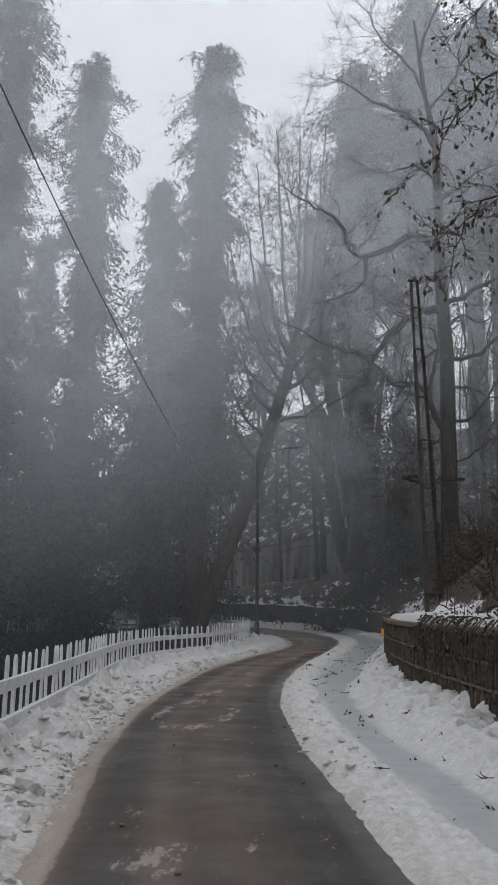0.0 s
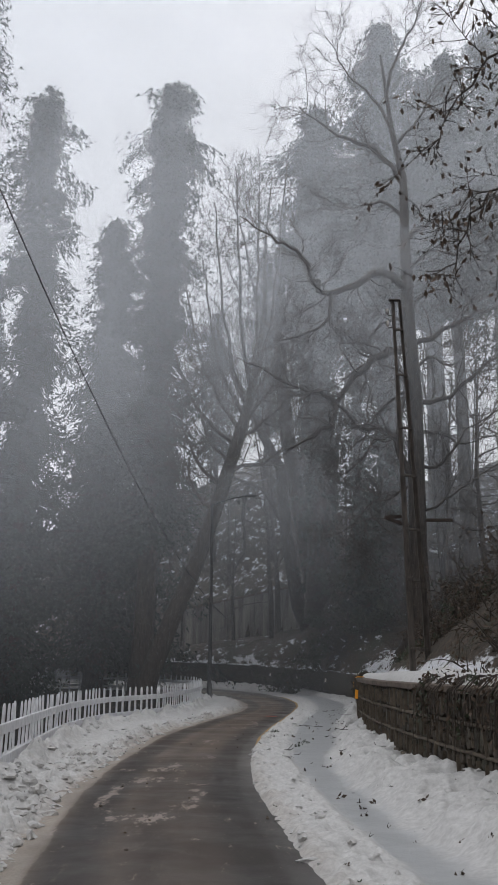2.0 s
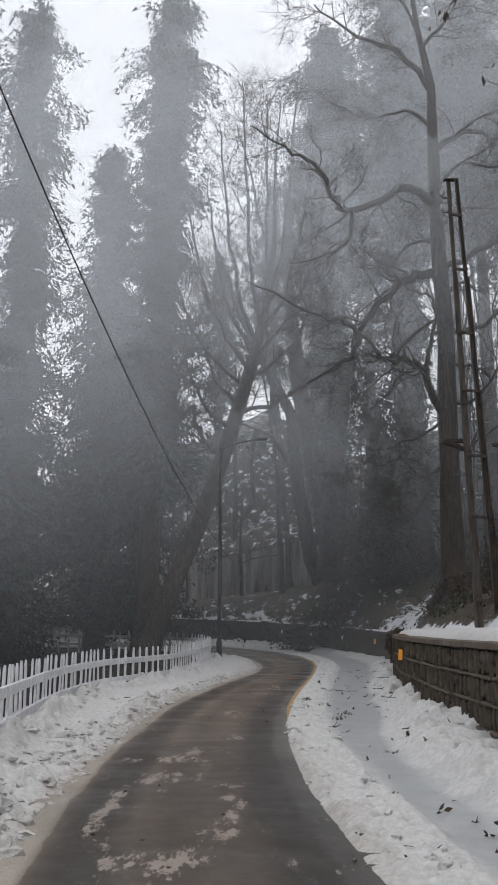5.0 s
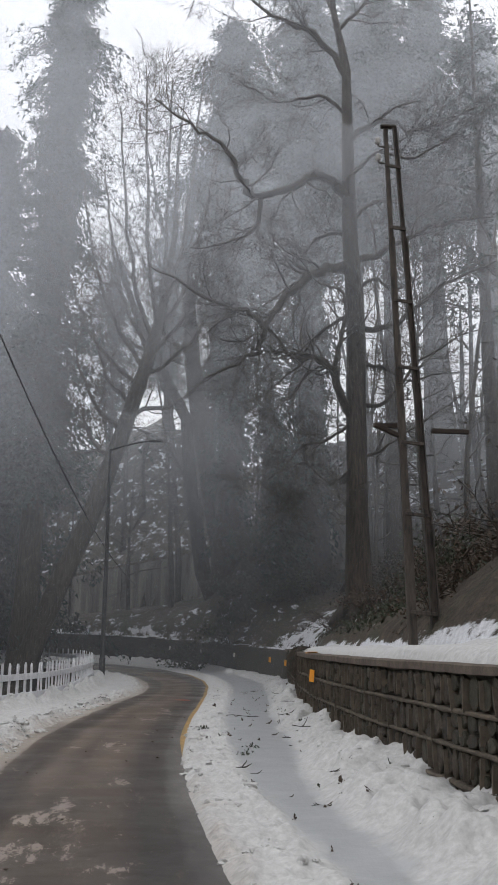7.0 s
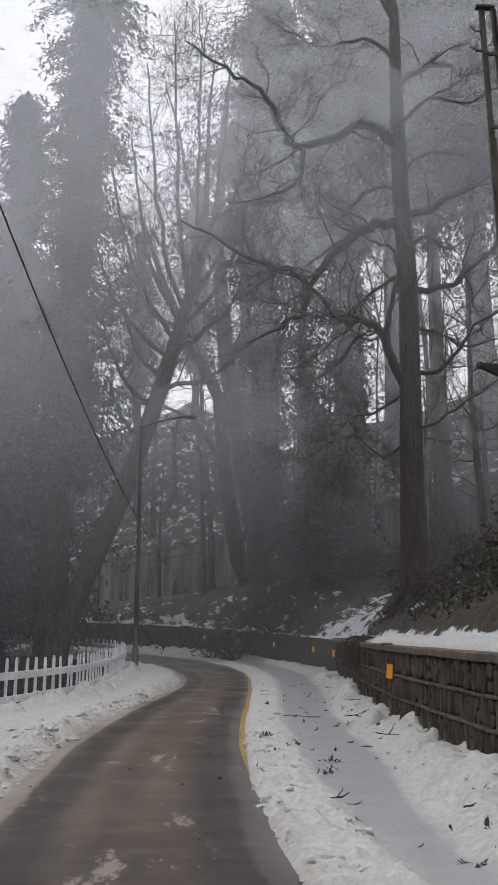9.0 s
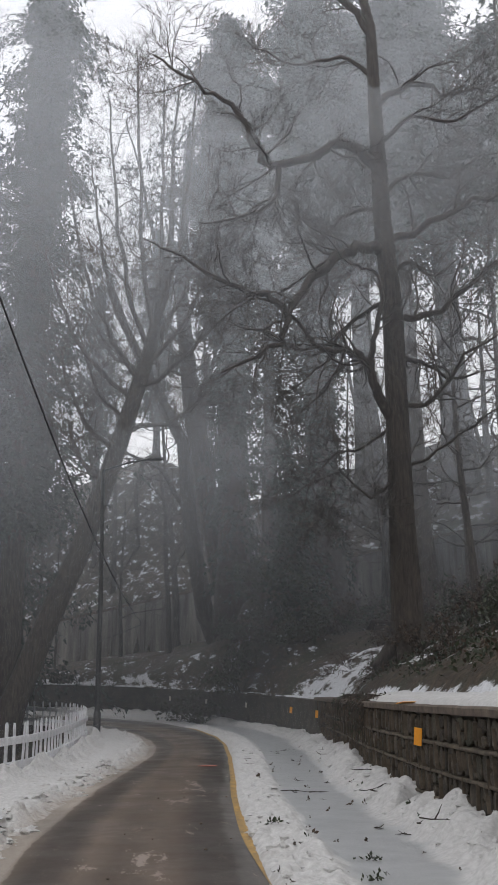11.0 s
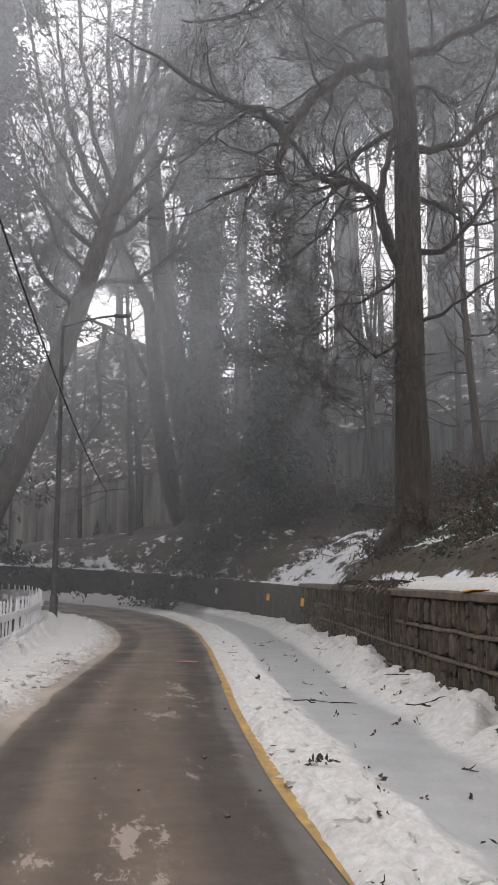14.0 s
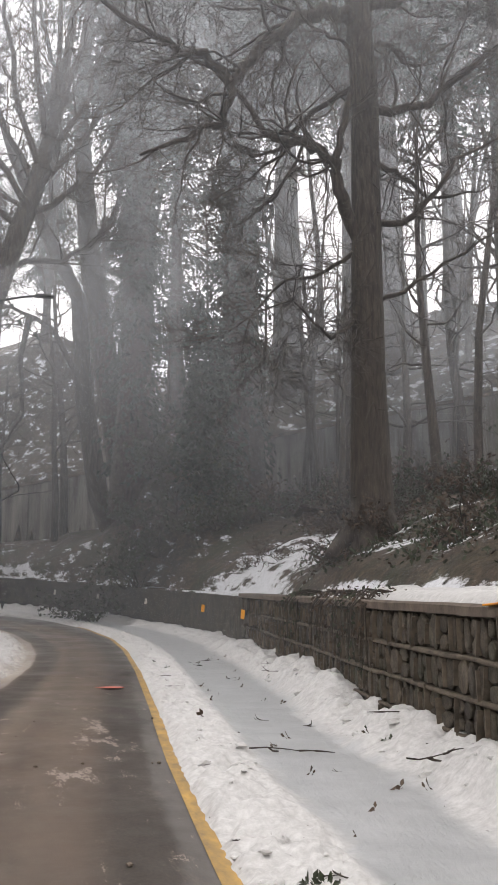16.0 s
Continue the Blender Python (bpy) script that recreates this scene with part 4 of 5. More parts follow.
def build_big_tree():
    rng = random.Random(21)
    y = 44.7
    at = (6.5, y, float(terrain_z(6.5, y)))
    trunk, br = [], []
    z0 = at[2]
    ctrl = [Vector((6.5, y, z0 - 0.5)), Vector((6.5, y, z0 + 0.5)), Vector((6.5, y, 9.6)), Vector((6.55, y, 12.9)), Vector((6.6, y, 16.2)), Vector((6.45, y, 19.3)), Vector((6.42, y, 23.6)), Vector((6.44, y, 26.5)), Vector((5.98, y, 29.1)), Vector((5.6, y, 33))]
    trunk.append((ctrl, [0.62, 0.48, 0.38, 0.34, 0.32, 0.29, 0.22, 0.17, 0.12, 0.06]))
    for k in range(6):
        a = k * 1.05
        trunk.append(([Vector((6.5 + 0.2 * math.cos(a), y + 0.2 * math.sin(a), z0 + 0.7)), Vector((6.5 + 0.55 * math.cos(a), y + 0.55 * math.sin(a), z0 + 0.1)), Vector((6.5 + 1.0 * math.cos(a), y + 1.0 * math.sin(a), z0 - 0.35))], [0.2, 0.22, 0.1]))
    limb(br, [(6.4, y, 12.7), (5.88, y - 0.3, 13.56), (5.68, y - 0.4, 14.29), (5.11, y - 0.5, 14.66), (4.39, y - 0.6, 14.62), (3.97, y - 0.7, 14.95), (2.83, y - 1, 15.97), (1.6, y - 1, 16.3)], 0.170, 0.03, rng, 21)
    limb(br, [(5.68, y - 0.4, 14.29), (5.92, y - 0.5, 15.37), (6.14, y - 0.6, 16.47), (5.88, y - 0.7, 17.15), (5.15, y - 0.8, 17.38), (4.3, y - 1, 18.2)], 0.096, 0.02, rng, 18)
    limb(br, [(6.45, y, 18.2), (5.75, y - 0.3, 18.2), (4.85, y - 0.6, 17.6), (3.97, y - 0.9, 16.7), (3.19, y - 1.2, 15.4), (2.91, y - 1.2, 14.55), (2.15, y - 1.4, 14.04), (1.21, y - 1.5, 13.45)], 0.203, 0.03, rng, 21)
    limb(br, [(3.19, y - 1.2, 15.4), (2.55, y - 1.4, 15.94), (1.43, y - 1.6, 16.04), (0.18, y - 1.8, 16.73), (-1.0, y - 2, 17.2)], 0.117, 0.02, rng, 14)
    limb(br, [(6.4, y, 21.2), (5.48, y - 0.3, 21.75), (4.6, y - 0.6, 21.4), (3.07, y - 0.9, 20.44), (2.33, y - 1, 21.14), (1.59, y - 1.2, 22.33), (0.51, y - 1.4, 22.81), (-0.8, y - 1.4, 23.8)], 0.192, 0.03, rng, 21)
    limb(br, [(3.07, y - 0.9, 20.44), (2.87, y - 1, 19.27), (1.75, y - 1.2, 18.47), (0.6, y - 1.3, 18.2)], 0.096, 0.02, rng, 15)
    limb(br, [(6.6, y, 18.6), (8.23, y - 0.4, 19.4), (9.55, y - 0.8, 19.9), (11.5, y - 1, 20.2)], 0.139, 0.03, rng, 17)
    limb(br, [(6.7, y, 13.2), (7.6, y - 0.4, 13.3), (8.6, y - 0.8, 14.6), (10.2, y - 1.2, 15.6)], 0.096, 0.02, rng, 14)
    limb(br, [(6.6, y, 11.2), (7.3, y - 0.3, 11.6), (8.6, y - 0.5, 12.4), (10.5, y - 0.6, 13.9)], 0.064, 0.015, rng, 14)
    limb(br, [(6.7, y, 16.0), (8.0, y - 0.3, 16.2), (9.6, y - 0.5, 17.6), (11.6, y - 0.7, 18.6)], 0.127, 0.03, rng, 17)
    limb(br, [(6.4, y, 23.5), (7.6, y, 24.4), (9.2, y, 24.2), (11.4, y, 25.3)], 0.139, 0.03, rng, 17)
    limb(br, [(6.4, y, 26.3), (5.2, y, 28), (3.6, y, 28.6), (1.8, y, 30.2)], 0.139, 0.03, rng, 17)
    limb(br, [(6.3, y, 10.9), (5.5, y - 0.4, 10.3), (4.6, y - 0.7, 10.9), (3.6, y - 0.9, 10.4)], 0.053, 0.012, rng, 15)
    limb(br, [(6.4, y, 12.6), (5.6, y + 0.2, 12.0), (4.5, y + 0.4, 11.6), (3.7, y + 0.5, 10.2)], 0.064, 0.012, rng, 18)
    for c in ([(6.6, y, 14.6), (7.6, y + 0.8, 15.0), (8.8, y + 1.2, 14.6), (10.4, y + 1.4, 15.2)], [(6.6, y, 17.4), (7.5, y + 0.9, 18.4), (8.4, y + 1.3, 18.2), (9.8, y + 1.8, 19.4)],
              [(6.5, y, 20.2), (7.6, y + 0.6, 21.4), (9.0, y + 0.9, 21.6), (10.6, y + 1.2, 23.0)], [(6.45, y, 22.0), (7.4, y - 0.8, 22.6), (8.6, y - 1.4, 22.2), (10.0, y - 2.0, 22.9)],
              [(6.5, y, 19.6), (5.6, y + 0.8, 20.0), (4.6, y + 1.4, 19.2), (3.4, y + 1.8, 19.4)], [(6.45, y, 16.6), (5.6, y + 0.8, 16.2), (4.6, y + 1.4, 15.4), (3.7, y + 1.6, 15.6)],
              [(6.0, y, 29.0), (5.2, y + 0.3, 31.0), (4.2, y + 0.5, 32.2), (3.4, y + 0.6, 34.0)], [(5.8, y, 31.0), (6.4, y - 0.3, 33.0), (7.2, y - 0.4, 34.4), (7.6, y - 0.5, 36.2)],
              [(6.1, y, 28.2), (7.2, y, 29.6), (8.2, y, 31.4), (9.6, y, 32.6)],
              [(6.42, y, 24.6), (5.4, y + 0.4, 25.6), (4.0, y + 0.7, 25.4), (2.4, y + 0.9, 26.4)]):
        limb(br, c, 0.085, 0.02, rng, 15)
    tree_from("bare_tree", at, trunk, br, BARK, "large leafless tree with crooked spreading limbs on the bank")


def build_leaning_tree():
    rng = random.Random(33)
    y = 57.5
    at = (-5.5, y, float(terrain_z(-5.5, y)))
    pts = [Vector((-5.9, y, at[2] - 0.4)), Vector((-5.25, y, 5.5)), Vector((-4.24, y, 8.3)), Vector((-3.05, y, 11.2)), Vector((-1.8, y, 15.0)), Vector((-0.55, y, 19.3)), Vector((0.1, y, 22.2)), Vector((0.5, y - 0.2, 25.5)), Vector((0.55, y - 0.3, 30.0)), Vector((0.9, y - 0.3, 34.0))]
    trunk = [(pts, [0.66, 0.52, 0.46, 0.42, 0.38, 0.31, 0.2, 0.13, 0.07, 0.02])]
    br = []
    # limbs leave the upper trunk sideways and sweep up into a round crown
    for z0, ex, ez, dy in ((14.2, -3.6, 16.6, -0.8), (15.5, -4.0, 19.4, -1.6), (16.8, -3.4, 21.6, 1.2), (17.8, -4.8, 24.4, -0.6), (18.6, -4.0, 27.6, -2.2), (19.4, -3.1, 29.8, 1.6), (20.0, -2.4, 32.0, -0.8),
                           (20.8, -1.2, 33.6, -2.0), (21.5, 0.2, 35.2, 1.4), (21.0, 1.7, 34.6, -1.2), (20.2, 2.6, 31.4, 0.6), (19.2, 3.0, 27.5, -1.6), (18.2, 2.8, 23.4, -0.6), (16.4, 2.2, 18.6, 0.8)):
        k = np.interp(z0, [p.z for p in pts], [p.x for p in pts])
        a, e = Vector((float(k), y, z0)), Vector((ex, y + dy, ez))
        b, c = a.lerp(e, 0.35) + Vector(((ex - a.x) * 0.14, 0, -0.10 * (ez - z0))), a.lerp(e, 0.7) + Vector(((ex - a.x) * 0.12, 0, -0.07 * (ez - z0)))
        limb(br, [a, b, c, e], 0.125, 0.03, rng, 21, 2, 2.5, 0.9, 0.15)
    tree_from("leaning_tree", at, trunk, br, BARK, "leafless tree with a strongly leaning dark trunk and round crown")


def build_forked_tree():
    rng = random.Random(44)
    y = 70.0
    at = (4.4, y, float(terrain_z(4.4, y)))
    z0 = at[2]
    trunk = [([Vector((4.9, y, z0 - 0.6)), Vector((4.45, y, 10.8)), Vector((3.87, y, 13.2)), Vector((2.9, y, 18.5)), Vector((2.3, y, 22.2)), Vector((1.69, y, 29)), Vector((1.85, y, 34)), Vector((2.2, y, 40))], [0.95, 0.78, 0.66, 0.56, 0.48, 0.36, 0.24, 0.08]),
             ([Vector((3.6, y - 0.4, z0 - 0.5)), Vector((2.99, y - 0.4, 10.8)), Vector((2.21, y - 0.5, 15.3)), Vector((1.82, y - 0.6, 19.8)), Vector((-0.21, y - 0.8, 23.7)), Vector((-1.4, y - 1, 26.3)), Vector((-2.8, y - 1, 30.5))], [0.55, 0.46, 0.4, 0.34, 0.26, 0.2, 0.06])]
    br = []
    for c in ([(2.0, y, 16.2), (0.8, y - 0.4, 18.2), (-0.3, y - 0.6, 18.8), (-1.63, y - 0.8, 19.0), (-2.4, y - 1, 17.6)], [(-0.3, y - 0.6, 18.8), (-0.6, y - 0.6, 16.4), (-0.5, y - 0.6, 14.2), (-1.4, y - 0.6, 12.6)],
              [(2.3, y, 22.2), (3.6, y, 25), (4.0, y, 29), (5.6, y, 33)], [(1.7, y, 28.5), (0.2, y, 32), (-0.6, y, 36), (-1.6, y, 40)], [(1.8, y, 33), (3.2, y, 36), (4.2, y, 41), (5.4, y, 45)],
              [(1.7, y, 30), (2.8, y, 32), (3.4, y, 37), (3.0, y, 43)], [(-0.2, y - 0.8, 23.7), (-1.8, y - 1, 24.3), (-3.4, y - 1, 27), (-4.6, y - 1, 28.5)]):
        limb(br, c, 0.15, 0.03, rng, 13, 2, 3.6, 0.85)
    tree_from("bare_tree", at, trunk, br, BARK, "tall leafless tree with two dark trunks from one root")


def conifer_mesh(height, radius_at, seed, whorls, per, first, droop=0.35, tuft=1.0):
    """Trunk paths and foliage of a tall fir: drooping boughs with tufts of fine hanging sprays."""
    rng = np.random.default_rng(seed)
    boughs, sv = [], []
    for w in range(whorls):
        h = first + (height - first) * (w + rng.uniform(-0.4, 0.4)) / whorls
        f = np.clip(h / height, 0, 1)
        for b in range(per):
            a = rng.uniform(0, 2 * np.pi)
            r = radius_at(f) * rng.uniform(0.4, 1.3)
            r *= 0.78 + 0.5 * math.sin(h * 1.6 + 2.6 * math.sin(a * 2 + seed) + seed)
            n = 5
            t = np.linspace(0, 1, n)
            pts = np.stack([np.cos(a) * r * t, np.sin(a) * r * t, h + r * (0.25 * t - droop * 1.5 * t * t)], -1)
            boughs.append((pts, np.linspace(0.05, 0.012, n)))
            m = int((34 + r * 30) * tuft)
            q = np.clip(rng.beta(1.7, 1.1, m) * 1.05, 0.06, 1.05)
            c = np.stack([np.interp(q, t, pts[:, k]) for k in range(3)], -1)
            knot = rng.integers(0, 5, m)
            c += rng.normal(0, 0.20 + 0.07 * r, (5, 3))[knot] * [1, 1, 0.8] + rng.normal(0, 0.10 + 0.02 * r, (m, 3)) - [0, 0, 0.12]
            ln = rng.uniform(0.14, 0.38, m)
            da = a + rng.normal(0, 1.1, m)
            dirv = np.stack([np.cos(da), np.sin(da), rng.uniform(-1.9, 0.1, m)], -1)
            dirv /= np.linalg.norm(dirv, axis=1)[:, None]
            sidev = np.cross(dirv, rng.normal(0, 1, (m, 3)))
            sidev /= np.linalg.norm(sidev, axis=1)[:, None] + 1e-9
            wd = (ln * rng.uniform(0.16, 0.30, m))[:, None]
            sv.append(np.stack([c + sidev * wd, c + dirv * ln[:, None], c - sidev * wd], 1).reshape(-1, 3))
    v = np.concatenate(sv)
    return boughs, v, np.arange(len(v)).reshape(-1, 3)


def conifer(at, height, radius_at, seed, whorls, per, first, label, trunk_r=0.55, lean=0.0, group="tall conifers", droop=0.35, tuft=1.0):
    tree = thing("conifer", at, label, "tree", group)
    boughs, v, f = conifer_mesh(height, radius_at, seed, whorls, per, first, droop, tuft)
    v = v.copy()
    v[:, 0] += lean * (np.clip(v[:, 2], 0, None) / height) ** 1.5
    n = 9
    t = np.linspace(0, 1, n)
    part("trunk", tube_mesh("trunk", [(np.stack([lean * t ** 1.5, 0.1 * np.sin(t * 5), -0.8 + t * (height + 0.8)], -1), trunk_r * (1 - 0.93 * t) + 0.02 + 0.25 * np.exp(-t * 40))], BARK, 12), tree)
    bb = [(p + np.array([1, 0, 0]) * (lean * (np.clip(p[:, 2:3], 0, None) / height) ** 1.5), r) for p, r in boughs]
    tagged(part("bough_work", tube_mesh("bough_work", bb, BARK, 3), tree), kind="stuff")
    tagged(part("crown", from_arrays("crown", v, f, NEEDLE, smooth=False), tree), kind="stuff")
    return tree


def build_conifers():
    slim = lambda f: 0.35 + 1.75 * np.clip((1.0 - f) * 14, 0, 1) ** 0.7 * (0.9 + 0.25 * np.sin(f * 46)) * (1 + 0.9 * np.clip(0.55 - f, 0, 1))
    full = lambda f: 0.4 + 4.9 * np.clip(1.01 - f, 0, 1) ** 0.8 * (0.9 + 0.15 * np.sin(f * 31))
    broad = lambda f: 0.6 + 4.2 * np.clip((1 - f) * 2.6, 0, 1) ** 0.8 * (0.85 + 0.22 * np.sin(f * 27))
    clad = lambda f: (0.95 + 0.12 * np.sin(f * 60)) * (1 - step(0.42, 0.6, f)) + step(0.42, 0.6, f) * (0.6 + 3.6 * np.clip((1 - f) * 3.2, 0, 1) ** 0.8)
    zt = lambda x, y: float(terrain_z(x, y))
    label = "tall dark fir standing in mist below the road"
    conifer((-5.9, 60.5, zt(-5.9, 60.5)), 42.6 - zt(-5.9, 60.5), slim, 1, 80, 9, 9, label, 0.62, 0.7)
    conifer((-9.0, 65.0, zt(-9.0, 65)), 35.5 - zt(-9.0, 65), full, 2, 80, 10, 2, label, 0.6)
    conifer((-12.9, 60.0, zt(-12.9, 60)), 41.5 - zt(-12.9, 60), slim, 3, 90, 8, 4, label, 0.55)
    conifer((-17.0, 56.0, zt(-17.0, 56)), 47 - zt(-17.0, 56), slim, 4, 95, 9, 3, label, 0.6)
    conifer((-17.5, 68.0, zt(-17.5, 68)), 33 - zt(-17.5, 68), full, 6, 60, 7, 2, label, 0.5)
    label = "huge dense fir rising from the misty hillside"
    conifer((4.3, 68.0, zt(4.3, 68.0)), 46 - zt(4.3, 68.0), clad, 7, 150, 9, 1.0, label, 0.85, group="hillside firs", tuft=0.7)
    conifer((8.7, 66.5, zt(8.7, 66.5)), 52 - zt(8.7, 66.5), clad, 8, 160, 9, 1.6, label, 0.95, group="hillside firs", tuft=0.7)
    conifer((13.5, 76.0, zt(13.5, 76)), 54 - zt(13.5, 76), broad, 9, 60, 9, 16, label, 0.9, group="hillside firs")
    conifer((17.8, 72.0, zt(17.8, 72)), 56 - zt(17.8, 72), broad, 10, 55, 8, 16, label, 1.0, group="hillside firs")
    conifer((22.5, 74.0, zt(22.5, 74)), 52 - zt(22.5, 74), broad, 11, 45, 8, 16, label, 0.7, group="hillside firs")
    conifer((12.3, 62.0, zt(12.3, 62)), 46 - zt(12.3, 62), broad, 14, 50, 9, 19, label, 0.5, group="hillside firs")
    conifer((14.4, 53, zt(14.4, 53)), 37 - zt(14.4, 53), lambda f: 0.5 + 5.4 * np.clip((1 - f) * 2.4, 0, 1), 12, 17, 4, 11.5, "dark cedar spreading flat layered boughs over the bank", 0.4, group="hillside firs", droop=0.16, tuft=0.6)
    conifer((8.2, 81.0, zt(8.2, 81)), 24, full, 17, 42, 7, 3, label, 0.5, group="hillside firs", tuft=0.5)
    for x, y, h, seed in ((6.3, 63.0, 6.0, 13), (7.1, 64.5, 7.2, 15), (6.7, 66.0, 8.5, 16)):
        conifer((x, y, zt(x, y)), h, lambda f: 0.15 + 0.95 * np.clip(1 - f, 0, 1) ** 0.6, seed, 22, 5, 0.8, "young thin fir beside the big trunks", 0.10, group="hillside firs", tuft=0.45)


def build_added_firs():
    """Firs added round and behind the road, mostly unseen, to cut sky light."""
    zt = lambda x, y: float(terrain_z(x, y))
    slim = lambda f: 0.5 + 4.2 * np.clip((1 - f) * 3, 0, 1)
    first = None
    for k, (x, y) in enumerate(((-20, 22), (-15, 6), (12, 8), (15, 24), (11, -8), (-9, -10), (4, -22), (-25, 34), (20, 40), (-4, -34), (16, -20), (-20, -24), (-9, 101), (-3.5, 106), (1.5, 100), (6, 104), (-14, 97), (-20, 88), (-24, 74), (-22, 50), (-24, 60), (-27, 40), (-20, 64), (-30, 52), (-32, 66), (-24, 30), (-28, 78))):
        if first is None:
            first = conifer((x, y, zt(x, y)), 36, slim, 90, 55, 8, 7, "tall fir added round the road as backdrop and sky-light blocker", 0.5, group="surrounding firs")
        else:
            copy_thing(first, Matrix.Translation((x, y, zt(x, y))) @ Matrix.Rotation(k * 1.3, 4, "Z") @ Matrix.Scale((0.55 if k < 12 else 0.42 if k < 19 else 0.7) + 0.05 * (k % 5), 4))


def build_slope_trees():
    rng = random.Random(77)
    k = 0
    while k < 47:
        x, y = (rng.uniform(-10, 30), rng.uniform(58, 100)) if k < 34 else (rng.uniform(9, 24), rng.uniform(50, 72))
        u = float(upper_gap(x, y))
        if not (-7 < u < 11 or k >= 34) or -1.2 < u < 1.0:
            continue
        z = float(terrain_z(x, y))
        at = (x, y, z)
        h = rng.uniform(9, 20)
        r = rng.uniform(0.08, 0.26)
        trunk = bend_path((x, y, z - 0.4), (rng.gauss(0, 0.05), rng.gauss(0, 0.05), 1), h, 7, rng, 0.04)
        br = []
        for _ in range(11):
            t = rng.uniform(0.25, 0.98) * 5.99
            i = int(t)
            grow(br, trunk[i].lerp(trunk[i + 1], t - i), (rng.gauss(0, 1), rng.gauss(0, 1), rng.uniform(0.2, 1.0)), rng.uniform(1.5, 3.6), r * 0.3, 2, rng, kids=(3, 5))
        tree_from("slope_tree", at, [(trunk, [r * (1 - 0.8 * i / 6) for i in range(7)])], br, BARK_PALE if k % 2 else BARK, "slender leafless tree on the snowy hillside", "slope trees")
        k += 1


# ---- shrubs, twigs and litter ----
def leaf_arrays(centres, rng, size, droop=0.0):
    """Small folded leaves at the given places."""
    m = len(centres)
    c = np.asarray(centres, float)
    d = rng.normal(0, 1, (m, 3))
    d[:, 2] -= droop
    d /= np.linalg.norm(d, axis=1)[:, None]
    s = np.cross(d, rng.normal(0, 1, (m, 3)))
    s /= np.linalg.norm(s, axis=1)[:, None] + 1e-9
    nrm = np.cross(d, s)
    ln = size * rng.uniform(0.6, 1.3, m)[:, None]
    v = np.stack([c, c + d * ln * 0.5 + s * ln * 0.24 + nrm * ln * 0.06, c + d * ln, c + d * ln * 0.5 - s * ln * 0.24 + nrm * ln * 0.06], 1)
    return v.reshape(-1, 3), np.arange(m * 4).reshape(m, 4)


def shrub(at, size, seed, mat, label, leaves=9, leaf=0.11, arch=0.3, stems=9):
    rng, nrg = random.Random(seed), np.random.default_rng(seed)
    paths = []
    for _ in range(stems):
        way = (rng.gauss(0, 0.8), rng.gauss(0, 0.8), rng.uniform(0.3, 1.2))
        grow(paths, (rng.gauss(0, 0.12) * size, rng.gauss(0, 0.12) * size, -0.1), way, size * rng.uniform(0.7, 1.2), 0.016 * size + 0.004, 1, rng, 0.2, -arch * 0.3, 0.8, (4, 7))
    plant = thing("shrub", at, label, "shrub", "bank shrubs")
    part("stem", tube_mesh("stem", [(p, r) for p, r, _ in paths], BARK, 4), plant)
    cs = [p[k] + Vector((rng.gauss(0, 0.05), rng.gauss(0, 0.05), rng.gauss(0, 0.05))) for p, _, lv in paths if lv < 1 for k in range(1, len(p)) for _ in range(leaves // 3)]
    tagged(part("foliage", from_arrays("foliage", *leaf_arrays(cs, nrg, leaf, 0.4), mat, smooth=False), plant), kind="stuff")
    return plant


def build_shrubs():
    rng = random.Random(12)
    green, brown = "dark green leafy shrub on the snowy bank", "withered brown shrub on the bank"
    spots = [(4.2, 13.5, 0.9), (3.3, 15.5, 0.9), (3.1, 17.2, 0.8), (3.4, 19.0, 0.9), (4.1, 17.0, 1.2), (3.9, 21.5, 0.9), (4.3, 24.2, 0.9), (3.7, 26.8, 0.8), (5.0, 26.0, 1.3), (4.6, 29.0, 1.0)]
    for x, y, s in spots:
        shrub((x, y, float(terrain_z(x, y))), s, int(y * 10), DRY, brown, 7, 0.075)
    for k in range(19):
        y = rng.uniform(31, 50)
        x = float(wall_x(y)) + rng.uniform(2.0, 6.5)
        s = rng.uniform(0.7, 1.5)
        dark = rng.random() < 0.65
        shrub((x, y, float(terrain_z(x, y))), s, 300 + k, LEAF if dark else DRY, green if dark else brown, 12, 0.12)
    for k in range(10):
        y = rng.uniform(20, 34)
        x = float(wall_x(y)) + rng.uniform(3.0, 7.0)
        shrub((x, y, float(terrain_z(x, y))), rng.uniform(1.2, 2.2), 400 + k, DRY, brown, 6, 0.1)
    for k in range(26):
        y = rng.uniform(50, 72)
        x = float(wall_x(y)) + rng.uniform(2.0 if y < 58 else 4.8, 9.0)
        shrub((x, y, float(terrain_z(x, y))), rng.uniform(0.8, 1.7), 600 + k, DRY if k % 3 else LEAF, brown if k % 3 else green, 6, 0.14, 0.05)
    for k in range(16):
        x, y = 5.0 + rng.gauss(0, 1.6), 65.0 + rng.gauss(0, 1.8)
        shrub((x, y, float(terrain_z(x, y))), rng.uniform(1.2, 2.0), 700 + k, LEAF, "dense dark evergreen shrub on the knoll", 12, 0.16, 0.05)
    for k in range(8):
        y = rng.uniform(46, 58)
        x = float(wall_x(y)) + rng.uniform(1.0, 4.0)
        shrub((x, y, float(terrain_z(x, y))), rng.uniform(0.4, 0.8), 500 + k, DRY, "small withered plant poking through the snow", 3, 0.08)


